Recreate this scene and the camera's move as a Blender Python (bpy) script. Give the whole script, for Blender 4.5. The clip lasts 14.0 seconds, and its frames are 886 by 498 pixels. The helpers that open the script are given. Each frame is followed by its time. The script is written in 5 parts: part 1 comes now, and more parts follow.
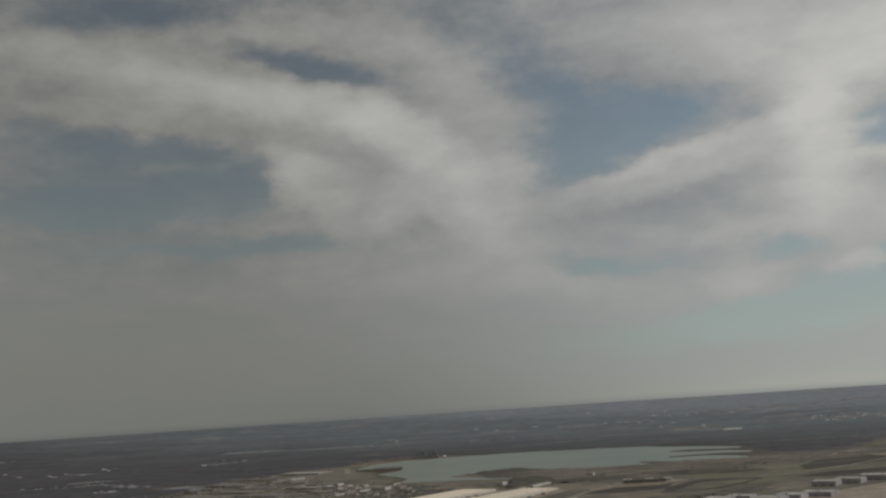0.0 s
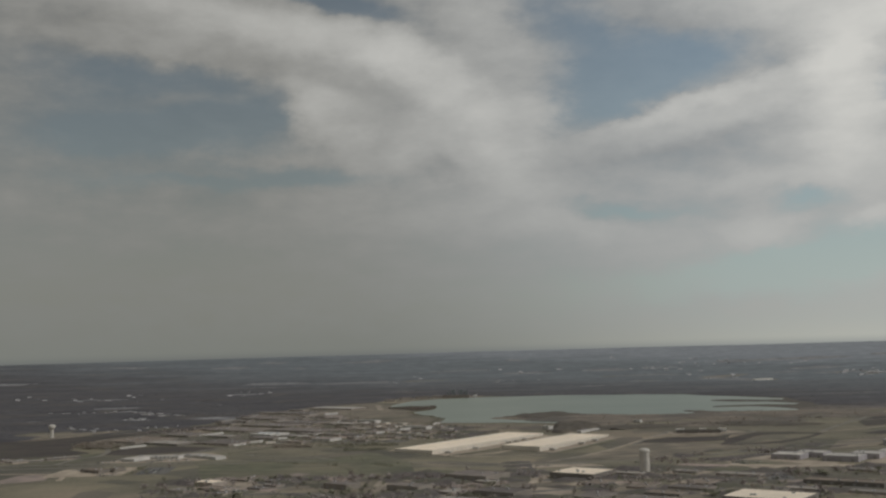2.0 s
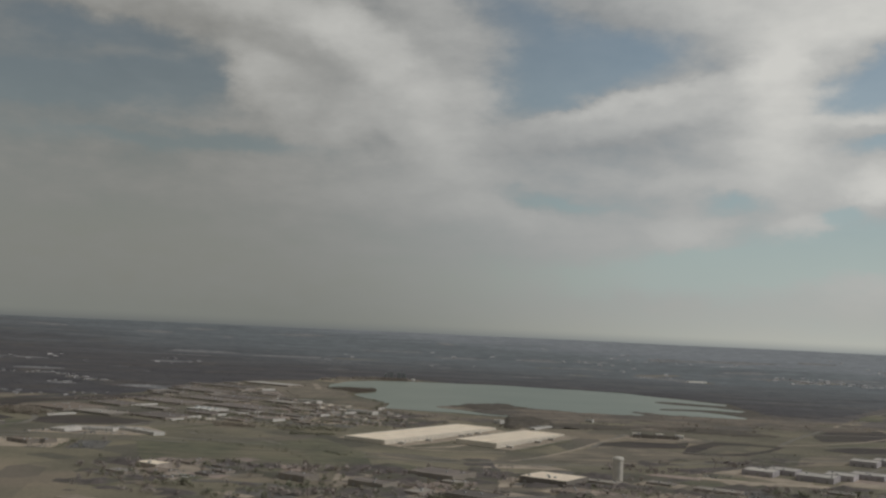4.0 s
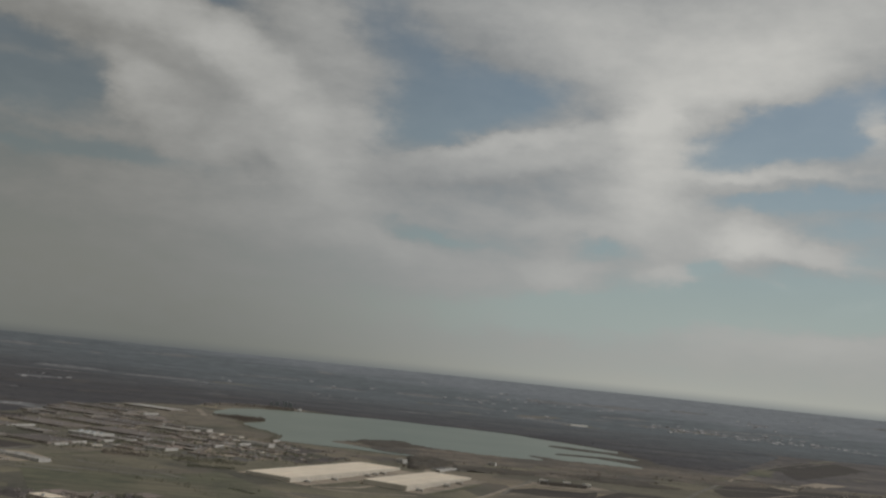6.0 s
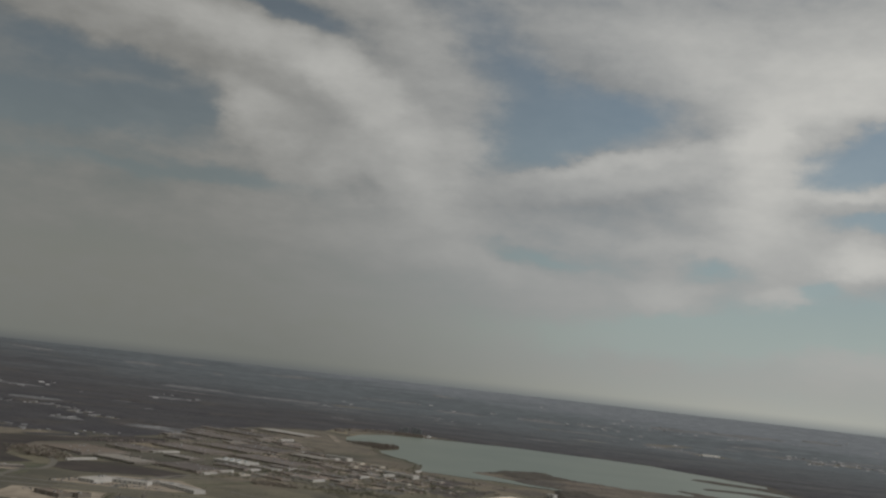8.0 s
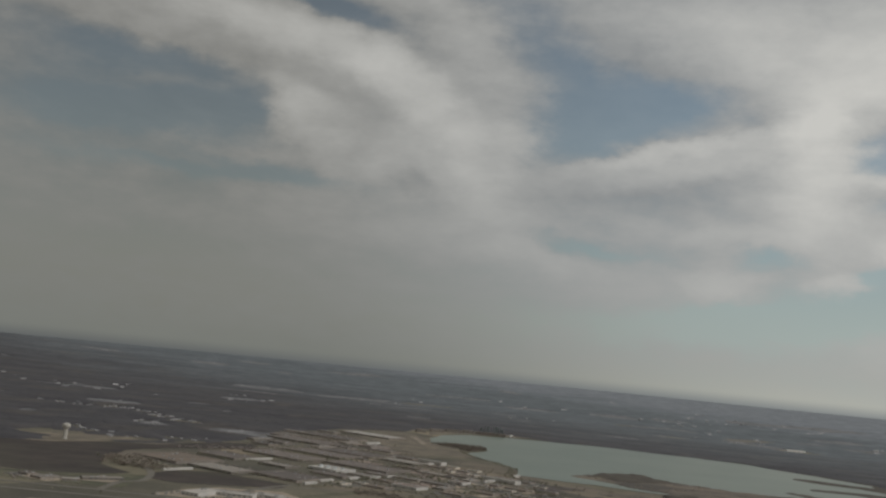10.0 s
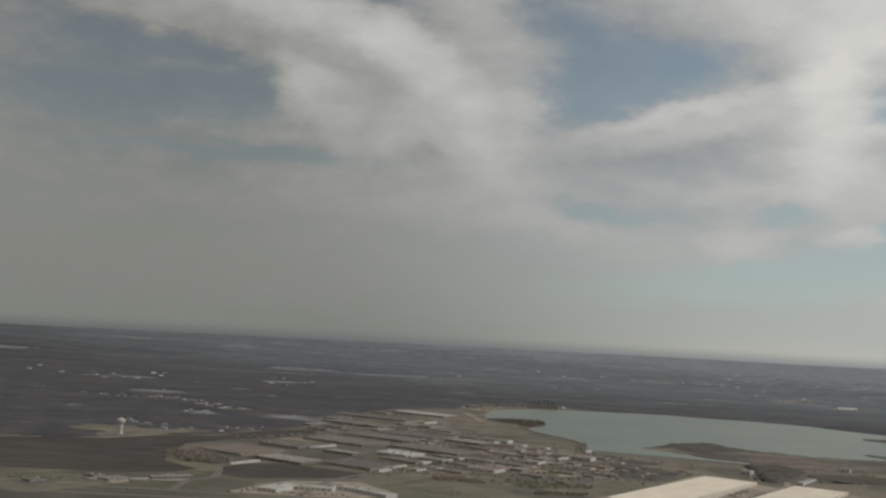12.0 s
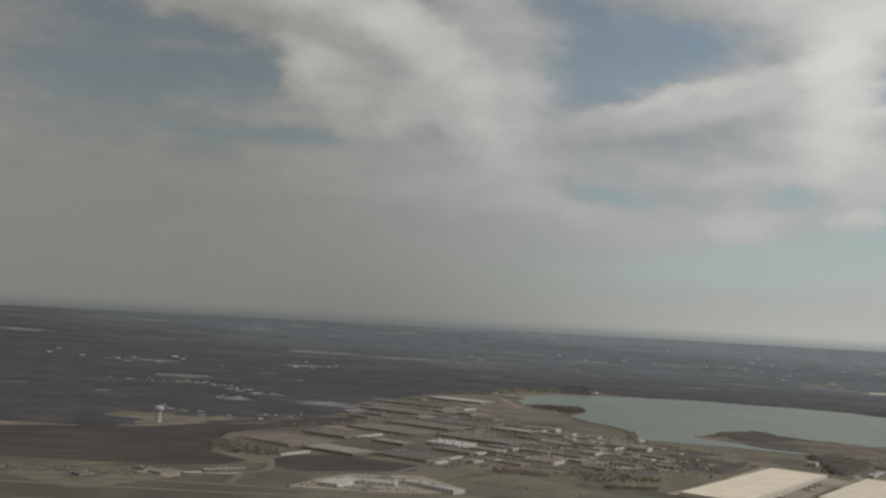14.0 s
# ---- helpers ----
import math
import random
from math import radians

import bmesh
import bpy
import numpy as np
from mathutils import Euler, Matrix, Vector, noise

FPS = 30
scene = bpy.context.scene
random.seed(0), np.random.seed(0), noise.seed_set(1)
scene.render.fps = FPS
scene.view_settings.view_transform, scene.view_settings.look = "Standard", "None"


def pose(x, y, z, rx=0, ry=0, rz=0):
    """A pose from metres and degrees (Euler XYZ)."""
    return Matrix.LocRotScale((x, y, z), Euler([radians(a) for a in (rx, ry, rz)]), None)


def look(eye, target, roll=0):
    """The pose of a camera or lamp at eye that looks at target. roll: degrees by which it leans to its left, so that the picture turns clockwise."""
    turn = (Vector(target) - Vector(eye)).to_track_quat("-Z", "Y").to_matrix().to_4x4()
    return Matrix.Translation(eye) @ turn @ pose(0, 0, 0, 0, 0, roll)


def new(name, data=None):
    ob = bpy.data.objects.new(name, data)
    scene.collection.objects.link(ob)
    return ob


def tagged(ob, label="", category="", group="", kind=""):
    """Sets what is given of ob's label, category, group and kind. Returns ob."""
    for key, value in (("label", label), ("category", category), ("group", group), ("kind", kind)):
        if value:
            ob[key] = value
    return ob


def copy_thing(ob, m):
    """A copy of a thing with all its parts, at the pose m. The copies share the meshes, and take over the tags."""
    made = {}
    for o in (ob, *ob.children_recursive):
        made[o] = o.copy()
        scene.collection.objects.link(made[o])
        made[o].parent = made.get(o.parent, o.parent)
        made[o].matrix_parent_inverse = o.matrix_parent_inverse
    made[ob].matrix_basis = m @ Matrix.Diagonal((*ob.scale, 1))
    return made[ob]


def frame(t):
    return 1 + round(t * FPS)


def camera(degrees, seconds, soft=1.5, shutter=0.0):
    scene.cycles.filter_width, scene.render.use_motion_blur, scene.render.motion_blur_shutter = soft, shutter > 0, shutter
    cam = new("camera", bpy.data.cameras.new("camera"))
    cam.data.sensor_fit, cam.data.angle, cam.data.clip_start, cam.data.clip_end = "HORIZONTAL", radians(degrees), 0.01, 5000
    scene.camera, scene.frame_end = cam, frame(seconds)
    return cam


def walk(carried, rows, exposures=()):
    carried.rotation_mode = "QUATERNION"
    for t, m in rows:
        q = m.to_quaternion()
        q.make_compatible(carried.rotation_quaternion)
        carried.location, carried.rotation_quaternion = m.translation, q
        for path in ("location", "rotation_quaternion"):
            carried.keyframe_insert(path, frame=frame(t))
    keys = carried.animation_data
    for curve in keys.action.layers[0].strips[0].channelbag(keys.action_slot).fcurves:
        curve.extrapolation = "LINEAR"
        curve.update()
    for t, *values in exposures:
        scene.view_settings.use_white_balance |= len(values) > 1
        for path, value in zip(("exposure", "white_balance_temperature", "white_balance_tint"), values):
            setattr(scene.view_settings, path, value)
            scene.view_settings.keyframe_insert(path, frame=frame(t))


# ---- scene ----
# An aircraft climbs past an industrial park and a reservoir; the land is built at about 0.55 of its true size.
cam = camera(46.0, 14.0, soft=2.5)
PATH = [
    (0, (-5.349, -5.747, 103.214), (-5.339, -3.77, 103.513), -3.8),
    (0.5, (-16.608, 7.413, 103.788), (-16.588, 9.391, 104.08), -3.8),
    (1, (-27.862, 20.804, 104.497), (-27.838, 22.787, 104.754), -3.7),
    (1.5, (-39.034, 34.701, 105.511), (-39.007, 36.688, 105.744), -3.1),
    (2, (-49.692, 48.826, 106.448), (-49.718, 50.818, 106.633), -1.6),
    (2.2, (-53.789, 54.461, 106.709), (-53.827, 56.448, 106.936), -1.7),
    (4.3, (-95.278, 112.951, 114.17), (-95.148, 114.941, 114.313), 3.2),
    (4.5, (-99.509, 117.927, 114.387), (-99.352, 119.913, 114.554), 2.8),
    (5, (-110.59, 128.97, 114.879), (-110.353, 130.943, 115.106), 1.8),
    (5.5, (-121.845, 139.706, 115.461), (-121.557, 141.672, 115.683), 5.7),
    (6, (-132.769, 150.979, 116.05), (-132.427, 152.937, 116.271), 5.9),
    (6.5, (-143.241, 163.414, 116.846), (-142.969, 165.386, 117.041), 5.3),
    (7, (-153.625, 176.579, 117.641), (-153.429, 178.565, 117.776), 4.5),
    (7.5, (-164.414, 190.145, 118.469), (-164.255, 192.126, 118.688), 4.1),
    (8, (-175.706, 203.821, 118.921), (-175.567, 205.802, 119.162), 6.5),
    (8.2, (-180.369, 209.32, 119.026), (-180.262, 211.305, 119.245), 7.5),
    (10.3, (-230.703, 267.403, 121.974), (-230.676, 269.391, 122.192), 5.2),
    (10.5, (-235.427, 273.009, 122.071), (-235.398, 274.998, 122.275), 4.5),
    (11, (-246.963, 287.062, 122.432), (-246.936, 289.056, 122.581), 3.0),
    (11.5, (-258.383, 300.274, 122.874), (-258.359, 302.268, 123.019), 2.8),
    (12, (-269.844, 312.221, 123.299), (-269.826, 314.214, 123.462), 3.0),
    (12.5, (-281.47, 323.321, 123.676), (-281.455, 325.314, 123.832), 3.3),
    (13, (-293.056, 334.189, 123.951), (-293.025, 336.181, 124.119), 3.4),
    (13.5, (-304.299, 345.171, 124.174), (-304.268, 347.169, 124.268), 3.7),
    (14, (-315.613, 356.006, 124.285), (-315.603, 358.001, 124.413), 3.1),
]
walk(cam, [(t, look(eye, target, roll)) for t, eye, target, roll in PATH], [(0, -1.2), (0.5, -1.13), (2.0, -1.0), (4.5, -1.0), (5.0, -1.0), (5.5, -1.12), (6.0, -1.19), (6.5, -1.24), (7.5, -1.12), (8.0, -1.18), (10.5, -1.03), (11.5, -0.93), (12.0, -0.91), (14.0, -0.91)])

# ---------------------------------------------------------------- light
SUN_AZ, SUN_EL = 102.0, 42.0          # degrees: clockwise from +y, and above the horizon


def math_node(nt, op, a, b=None, c=None, clamp=False):
    n = nt.nodes.new("ShaderNodeMath")
    n.operation, n.use_clamp = op, clamp
    for i, v in enumerate((a, b, c)):
        if v is None:
            continue
        if isinstance(v, (int, float)):
            n.inputs[i].default_value = v
        else:
            nt.links.new(v, n.inputs[i])
    return n.outputs[0]


def mix_rgb(nt, f, a, b, blend="MIX"):
    n = nt.nodes.new("ShaderNodeMix")
    n.data_type, n.blend_type = "RGBA", blend
    for sock, v in ((n.inputs[0], f), (n.inputs[6], a), (n.inputs[7], b)):
        if isinstance(v, (int, float)):
            sock.default_value = v
        elif isinstance(v, tuple):
            sock.default_value = (*v, 1)
        else:
            nt.links.new(v, sock)
    return n.outputs[2]


def noise_node(nt, vec, scale, detail=4.0, rough=0.55, out=0):
    n = nt.nodes.new("ShaderNodeTexNoise")
    n.inputs["Scale"].default_value = scale
    n.inputs["Detail"].default_value = detail
    n.inputs["Roughness"].default_value = rough
    nt.links.new(vec, n.inputs["Vector"])
    return n.outputs[out]


def ramp(nt, f, lo, hi):
    n = nt.nodes.new("ShaderNodeMapRange")
    n.interpolation_type = "SMOOTHSTEP"
    nt.links.new(f, n.inputs[0])
    n.inputs[1].default_value, n.inputs[2].default_value = lo, hi
    return n.outputs[0]


world = bpy.data.worlds.new("sky")
scene.world = world
world.use_nodes = True
wt = world.node_tree
wt.nodes.clear()
coord = wt.nodes.new("ShaderNodeTexCoord").outputs["Generated"]
sep = wt.nodes.new("ShaderNodeSeparateXYZ")
wt.links.new(coord, sep.inputs[0])
DEG = 180 / math.pi
az0 = math_node(wt, "MULTIPLY", math_node(wt, "ARCTAN2", sep.outputs[0], sep.outputs[1]), DEG)
el0 = math_node(wt, "MULTIPLY", math_node(wt, "ARCSINE", sep.outputs[2]), DEG)


def sky_vector(ka, ke, seed=0.0):
    n = wt.nodes.new("ShaderNodeCombineXYZ")
    wt.links.new(math_node(wt, "MULTIPLY", az0, ka), n.inputs[0])
    wt.links.new(math_node(wt, "MULTIPLY", el0, ke), n.inputs[1])
    n.inputs[2].default_value = seed
    return n.outputs[0]


def wander(vec, scale, amount, detail=3.0):
    """Two offsets in degrees from one coloured noise."""
    s = wt.nodes.new("ShaderNodeSeparateColor")
    wt.links.new(noise_node(wt, vec, scale, detail, 0.6, 1), s.inputs[0])
    return [math_node(wt, "MULTIPLY", math_node(wt, "SUBTRACT", s.outputs[i], 0.5), amount) for i in range(2)]


wa, we = wander(sky_vector(0.30, 0.50, 3.0), 1.0, 3.4, 4.0)
az = math_node(wt, "ADD", az0, wa)
el = math_node(wt, "ADD", el0, math_node(wt, "MULTIPLY", we, 0.55))
bent = wt.nodes.new("ShaderNodeCombineXYZ")
wt.links.new(az, bent.inputs[0])
wt.links.new(el, bent.inputs[1])


def bank(a, e, along, up, down, tilt, hard):
    """A patch of sky, 1 in its middle: centre, half sizes and tilt in degrees; the upper and lower edges may differ, and hard sharpens them."""
    turned = wt.nodes.new("ShaderNodeMapping")
    turned.vector_type = "TEXTURE"
    turned.inputs["Location"].default_value = (a, e, 0)
    turned.inputs["Rotation"].default_value = (0, 0, radians(tilt))
    turned.inputs["Scale"].default_value = (along, 1, 1)
    wt.links.new(bent.outputs[0], turned.inputs[0])
    xy = wt.nodes.new("ShaderNodeSeparateXYZ")
    wt.links.new(turned.outputs[0], xy.inputs[0])
    p, y = xy.outputs[0], xy.outputs[1]
    q = math_node(wt, "MAXIMUM", math_node(wt, "MULTIPLY", y, 1 / up), math_node(wt, "MULTIPLY", y, -1 / down))
    d = math_node(wt, "MULTIPLY_ADD", p, p, math_node(wt, "MULTIPLY", q, q))
    if hard != 1:
        d = math_node(wt, "POWER", d, hard)
    return math_node(wt, "EXPONENT", math_node(wt, "MULTIPLY", d, -1.0))


# clear gaps and banks of cloud: azimuth, elevation, half length, upper and lower half width, tilt, cover, light, hardness
GAPS_LEFT = (
    (-14.9, 14.5, 6.8, 0.81, 1.12, -6, -0.65, -0.07, 1),
    (-11.7, 12.4, 3.7, 1.12, 1.00, 2, -0.85, -0.07, 1),
    (-16.5, 11.7, 4.8, 0.94, 0.94, 4, -0.59, -0.05, 1),
    (-13.6, 10.6, 6.0, 0.94, 0.81, -2, -0.40, -0.04, 1),
    (-12.5, 9.2, 6.3, 0.28, 0.44, 0, -0.62, -0.04, 1),
    (-8.6, 9.6, 4.1, 0.38, 0.56, -4, -0.53, -0.04, 1),
    (-19.0, 12.5, 4.5, 2.19, 2.81, 4, -0.46, -0.05, 1),
    (-15.4, 21.6, 7.4, 1.25, 0.81, 4, -0.70, -0.08, 1),
    (-6.8, 18.8, 4.0, 0.94, 0.62, -12, -0.85, -0.08, 1.3),
    (-0.6, 9.8, 1.4, 0.44, 0.56, -26, -0.25, -0.16, 1),
)
GAPS_MIDDLE = (
    (10.4, 14.1, 6.0, 1.62, 1.44, 18, -0.84, -0.03, 1.1),
    (8.2, 14.7, 2.6, 2.19, 1.88, -56, -0.32, -0.03, 1),
    (5.9, 18.1, 5.6, 2.19, 1.88, -34, -0.59, -0.08, 1),
    (14.3, 15.4, 3.6, 1.25, 1.25, -10, -0.30, -0.08, 1),
    (9.1, 6.6, 3.0, 0.56, 0.56, -14, -0.30, -0.11, 1),
    (10.9, 6.8, 3.5, 0.50, 0.38, -4, -0.38, -0.08, 1),
    (18.5, 7.0, 2.2, 0.56, 0.56, 14, -0.41, -0.07, 1),
    (24.1, 6.6, 1.1, 0.38, 0.44, 3, -0.74, 0.00, 1.3),
    (18.5, 7.3, 1.4, 0.50, 0.50, 3, -0.41, -0.05, 1),
    (8.0, 7.2, 2.8, 0.44, 0.50, -9, -0.34, -0.07, 1),
)
GAPS_RIGHT = (
    (16.7, 3.1, 11.9, 1.31, 1.12, 3, -0.46, 0.00, 1),
    (28.9, 14.1, 7.4, 1.56, 1.38, 17, -1.01, 0.00, 1.6),
    (29.5, 13.2, 5.8, 0.50, 0.75, 4, -0.61, 0.00, 1),
    (29.1, 10.3, 5.1, 0.62, 0.69, 4, -0.88, 0.00, 1.2),
    (32.3, 7.4, 2.2, 0.78, 0.62, 6, -0.54, 0.00, 1),
    (31.4, 8.8, 3.8, 0.69, 0.56, 3, -0.54, 0.00, 1),
    (28.6, 5.1, 8.8, 1.31, 1.31, 1, -1.15, 0.00, 1.2),
    (16.9, 3.8, 6.9, 0.69, 0.94, 3, -0.54, 0.00, 1),
    (20.8, 4.3, 5.0, 0.62, 0.78, 3, -0.46, 0.00, 1),
    (24.5, 7.1, 0.9, 0.47, 0.31, 6, -0.54, 0.00, 1),
)
STREAKS = (
    (-14.0, 13.4, 4.8, 0.50, 0.50, 5, 0.23, 0.03, 1),
    (-13.8, 10.3, 6.0, 0.41, 0.38, 1, 0.23, 0.03, 1),
    (-9.7, 10.2, 2.9, 0.44, 0.44, -7, 0.18, 0.04, 1),
    (28.6, 13.6, 4.8, 0.25, 0.25, 8, 0.32, 0.05, 1),
    (26.2, 10.8, 3.8, 0.19, 0.22, 2, 0.23, 0.04, 1),
)
BANKS_LEFT = (
    (-15.0, 15.7, 7.5, 0.94, 0.75, -10, 0.41, 0.09, 1),
    (-7.2, 16.8, 7.2, 1.09, 1.41, -10, 0.45, 0.30, 1.2),
    (-1.3, 15.0, 4.2, 1.50, 1.62, -30, 0.45, 0.31, 1.8),
    (-15.5, 18.6, 8.2, 1.41, 1.25, -9, 0.45, 0.24, 1),
    (-7.1, 20.4, 6.7, 0.94, 0.78, -4, 0.27, 0.13, 1),
    (1.3, 17.9, 4.3, 1.25, 1.56, -40, 0.32, 0.14, 1.3),
    (-6.8, 12.6, 2.7, 1.41, 1.72, -36, 0.54, 0.20, 1.8),
    (-7.8, 13.4, 1.3, 0.62, 1.25, 4, 0.27, 0.12, 1.4),
    (3.5, 12.4, 2.7, 1.72, 2.34, 4, 0.45, 0.24, 2.2),
    (-0.5, 12.8, 1.9, 1.25, 1.31, 4, 0.27, 0.14, 1),
)
BANKS_MIDDLE = (
    (-2.6, 12.1, 6.7, 2.50, 2.81, -16, 0.23, 0.12, 1),
    (2.9, 9.5, 3.8, 1.25, 1.56, -26, 0.27, 0.16, 1),
    (-2.8, 10.5, 2.5, 1.56, 1.56, 4, 0.18, 0.08, 1),
    (7.5, 6.4, 8.5, 0.94, 1.56, -8, 0.18, 0.12, 1),
    (1.2, 7.2, 9.4, 1.88, 1.88, -4, 0.09, 0.05, 1),
    (13.3, 12.1, 6.6, 0.94, 1.44, 14, 1.17, 0.19, 2.6),
    (12.7, 12.5, 6.1, 0.41, 0.47, 14, 0.18, 0.14, 1.3),
    (11.7, 17.5, 5.9, 1.56, 1.50, -20, 0.11, -0.16, 1),
    (11.9, 10.3, 4.8, 1.25, 1.25, 4, 0.11, -0.07, 1),
    (15.3, 8.3, 4.1, 0.69, 0.94, -4, 0.27, 0.16, 1),
    (19.2, 10.2, 2.9, 1.88, 2.81, 4, 0.27, 0.14, 1),
)
BANKS_RIGHT = (
    (21.1, 11.7, 2.3, 4.06, 4.69, 4, 0.54, 0.34, 1.3),
    (20.6, 13.7, 2.0, 1.56, 1.88, 6, 0.27, 0.16, 1.2),
    (25.0, 15.9, 6.2, 1.88, 1.12, 18, 0.63, 0.27, 1.4),
    (27.7, 18.9, 8.6, 2.81, 2.50, 16, 0.54, 0.35, 1),
    (17.4, 18.3, 6.6, 2.19, 1.88, -6, 0.36, 0.18, 1),
    (14.4, 18.1, 8.2, 2.50, 2.19, -4, 0.36, 0.11, 1),
    (27.3, 11.5, 4.8, 0.47, 0.34, 2, 0.27, 0.30, 1),
    (32.2, 14.4, 1.0, 1.41, 1.41, 6, 0.63, 0.27, 1.3),
    (25.0, 11.9, 2.2, 1.25, 1.25, -4, 0.23, 0.14, 1),
)
PUFFS = (
    (16.6, 5.8, 2.3, 1.12, 1.25, 4, 0.41, 0.19, 1.3),
    (22.4, 6.1, 1.9, 0.69, 0.56, 6, 0.45, 0.22, 1.5),
    (28.3, 7.6, 4.3, 1.03, 0.62, -8, 0.68, 0.32, 1.5),
    (25.5, 8.3, 2.3, 1.25, 1.56, 6, 0.45, 0.26, 1.2),
    (28.1, 5.8, 0.8, 0.22, 0.28, -14, 0.41, 0.13, 1),
    (32.2, 5.2, 1.6, 0.31, 0.38, 14, 0.36, 0.13, 1),
    (30.1, 3.2, 9.4, 1.09, 1.56, 0, 0.36, 0.19, 1),
)

broad = noise_node(wt, sky_vector(0.035, 0.075, 1.0), 1.0, 4, 0.5)
streak = noise_node(wt, sky_vector(0.11, 0.34, 7.0), 1.0, 5, 0.55)
wisps = noise_node(wt, sky_vector(0.42, 0.80, 2.0), 1.0, 5, 0.6)


def swing(value, amount):
    return math_node(wt, "MULTIPLY", math_node(wt, "SUBTRACT", value, 0.5), amount)


cover = math_node(wt, "ADD", swing(broad, 0.25), math_node(wt, "ADD", swing(streak, 0.65), 0.74))
cover = math_node(wt, "ADD", cover, swing(wisps, 0.60))
light = math_node(wt, "MULTIPLY_ADD", ramp(wt, az0, -20.0, 26.0), 0.33, 0.10)
lumps = math_node(wt, "MULTIPLY_ADD", ramp(wt, el0, 3.0, 13.0), 0.68, 0.32)     # the low sheet is smoother than the high cloud
light = math_node(wt, "MULTIPLY_ADD", math_node(wt, "ADD", swing(streak, 0.36), swing(wisps, 0.32)), lumps, light)
for rows in (GAPS_LEFT, GAPS_MIDDLE, GAPS_RIGHT, STREAKS, BANKS_LEFT, BANKS_MIDDLE, BANKS_RIGHT, PUFFS):
    for a, e, along, up, down, tilt, c, l, hard in rows:
        here = bank(a, e, along, up, down, tilt, hard)
        cover = math_node(wt, "MULTIPLY_ADD", here, c, cover)
        if l:
            light = math_node(wt, "MULTIPLY_ADD", here, l, light)
cover = math_node(wt, "MULTIPLY_ADD", ramp(wt, cover, 0.0, 0.95), 0.74, 0.26)
light = math_node(wt, "MAXIMUM", math_node(wt, "MINIMUM", light, 1.0), 0.0)
side = ramp(wt, az0, -14.0, 26.0)
cloud = mix_rgb(wt, light, mix_rgb(wt, ramp(wt, az0, -12.0, 14.0), (0.367, 0.367, 0.347), (0.335, 0.372, 0.405)), (1.20, 1.19, 1.13))
sky = wt.nodes.new("ShaderNodeTexSky")
sky.sky_type, sky.sun_disc = "NISHITA", False
sky.sun_elevation, sky.sun_rotation = radians(SUN_EL), radians(SUN_AZ)
sky.altitude, sky.dust_density = 200, 1.5
clear = mix_rgb(wt, 1.0, sky.outputs[0], mix_rgb(wt, side, (0.124, 0.110, 0.088), (0.165, 0.165, 0.148)), "MULTIPLY")
thin = math_node(wt, "MULTIPLY", math_node(wt, "EXPONENT", math_node(wt, "MULTIPLY", math_node(wt, "MAXIMUM", el0, 0.0), -0.16)), math_node(wt, "MULTIPLY", side, 1.25, None, True))
clear = mix_rgb(wt, thin, clear, (0.70, 0.93, 0.97))
dome = mix_rgb(wt, cover, clear, cloud)
# haze low over the land, greyer to the left of the sun and paler beneath it
haze = mix_rgb(wt, ramp(wt, az0, -6.0, 26.0), (0.385, 0.400, 0.362), (0.885, 0.90, 0.80))
low = math_node(wt, "EXPONENT", math_node(wt, "MULTIPLY", math_node(wt, "MAXIMUM", el0, 0.0), math_node(wt, "SUBTRACT", math_node(wt, "MULTIPLY", side, -0.30), 0.21)))
low = math_node(wt, "MULTIPLY", low, math_node(wt, "SUBTRACT", 0.93, math_node(wt, "MULTIPLY", side, 0.08)))
dome = mix_rgb(wt, low, dome, haze)
# the blue-grey last distance, where land and sky run together
dome = mix_rgb(wt, math_node(wt, "MULTIPLY", ramp(wt, math_node(wt, "MULTIPLY", el0, -1.0), -0.10, 0.70), 0.84), dome, mix_rgb(wt, side, (0.235, 0.252, 0.255), (0.40, 0.44, 0.46)))
bg = wt.nodes.new("ShaderNodeBackground")
wt.links.new(dome, bg.inputs[0])
wo = wt.nodes.new("ShaderNodeOutputWorld")
wt.links.new(bg.outputs[0], wo.inputs[0])

sun_data = bpy.data.lights.new("sun", "SUN")
sun_data.energy, sun_data.angle, sun_data.color = 2.8, radians(2.0), (0.985, 0.97, 0.945)
sun = new("sun", sun_data)
a, e = radians(SUN_AZ), radians(SUN_EL)
sun.matrix_world = look((0, 0, 900), (-900 * math.sin(a), -900 * math.cos(a), 900 - 900 * math.tan(e)))


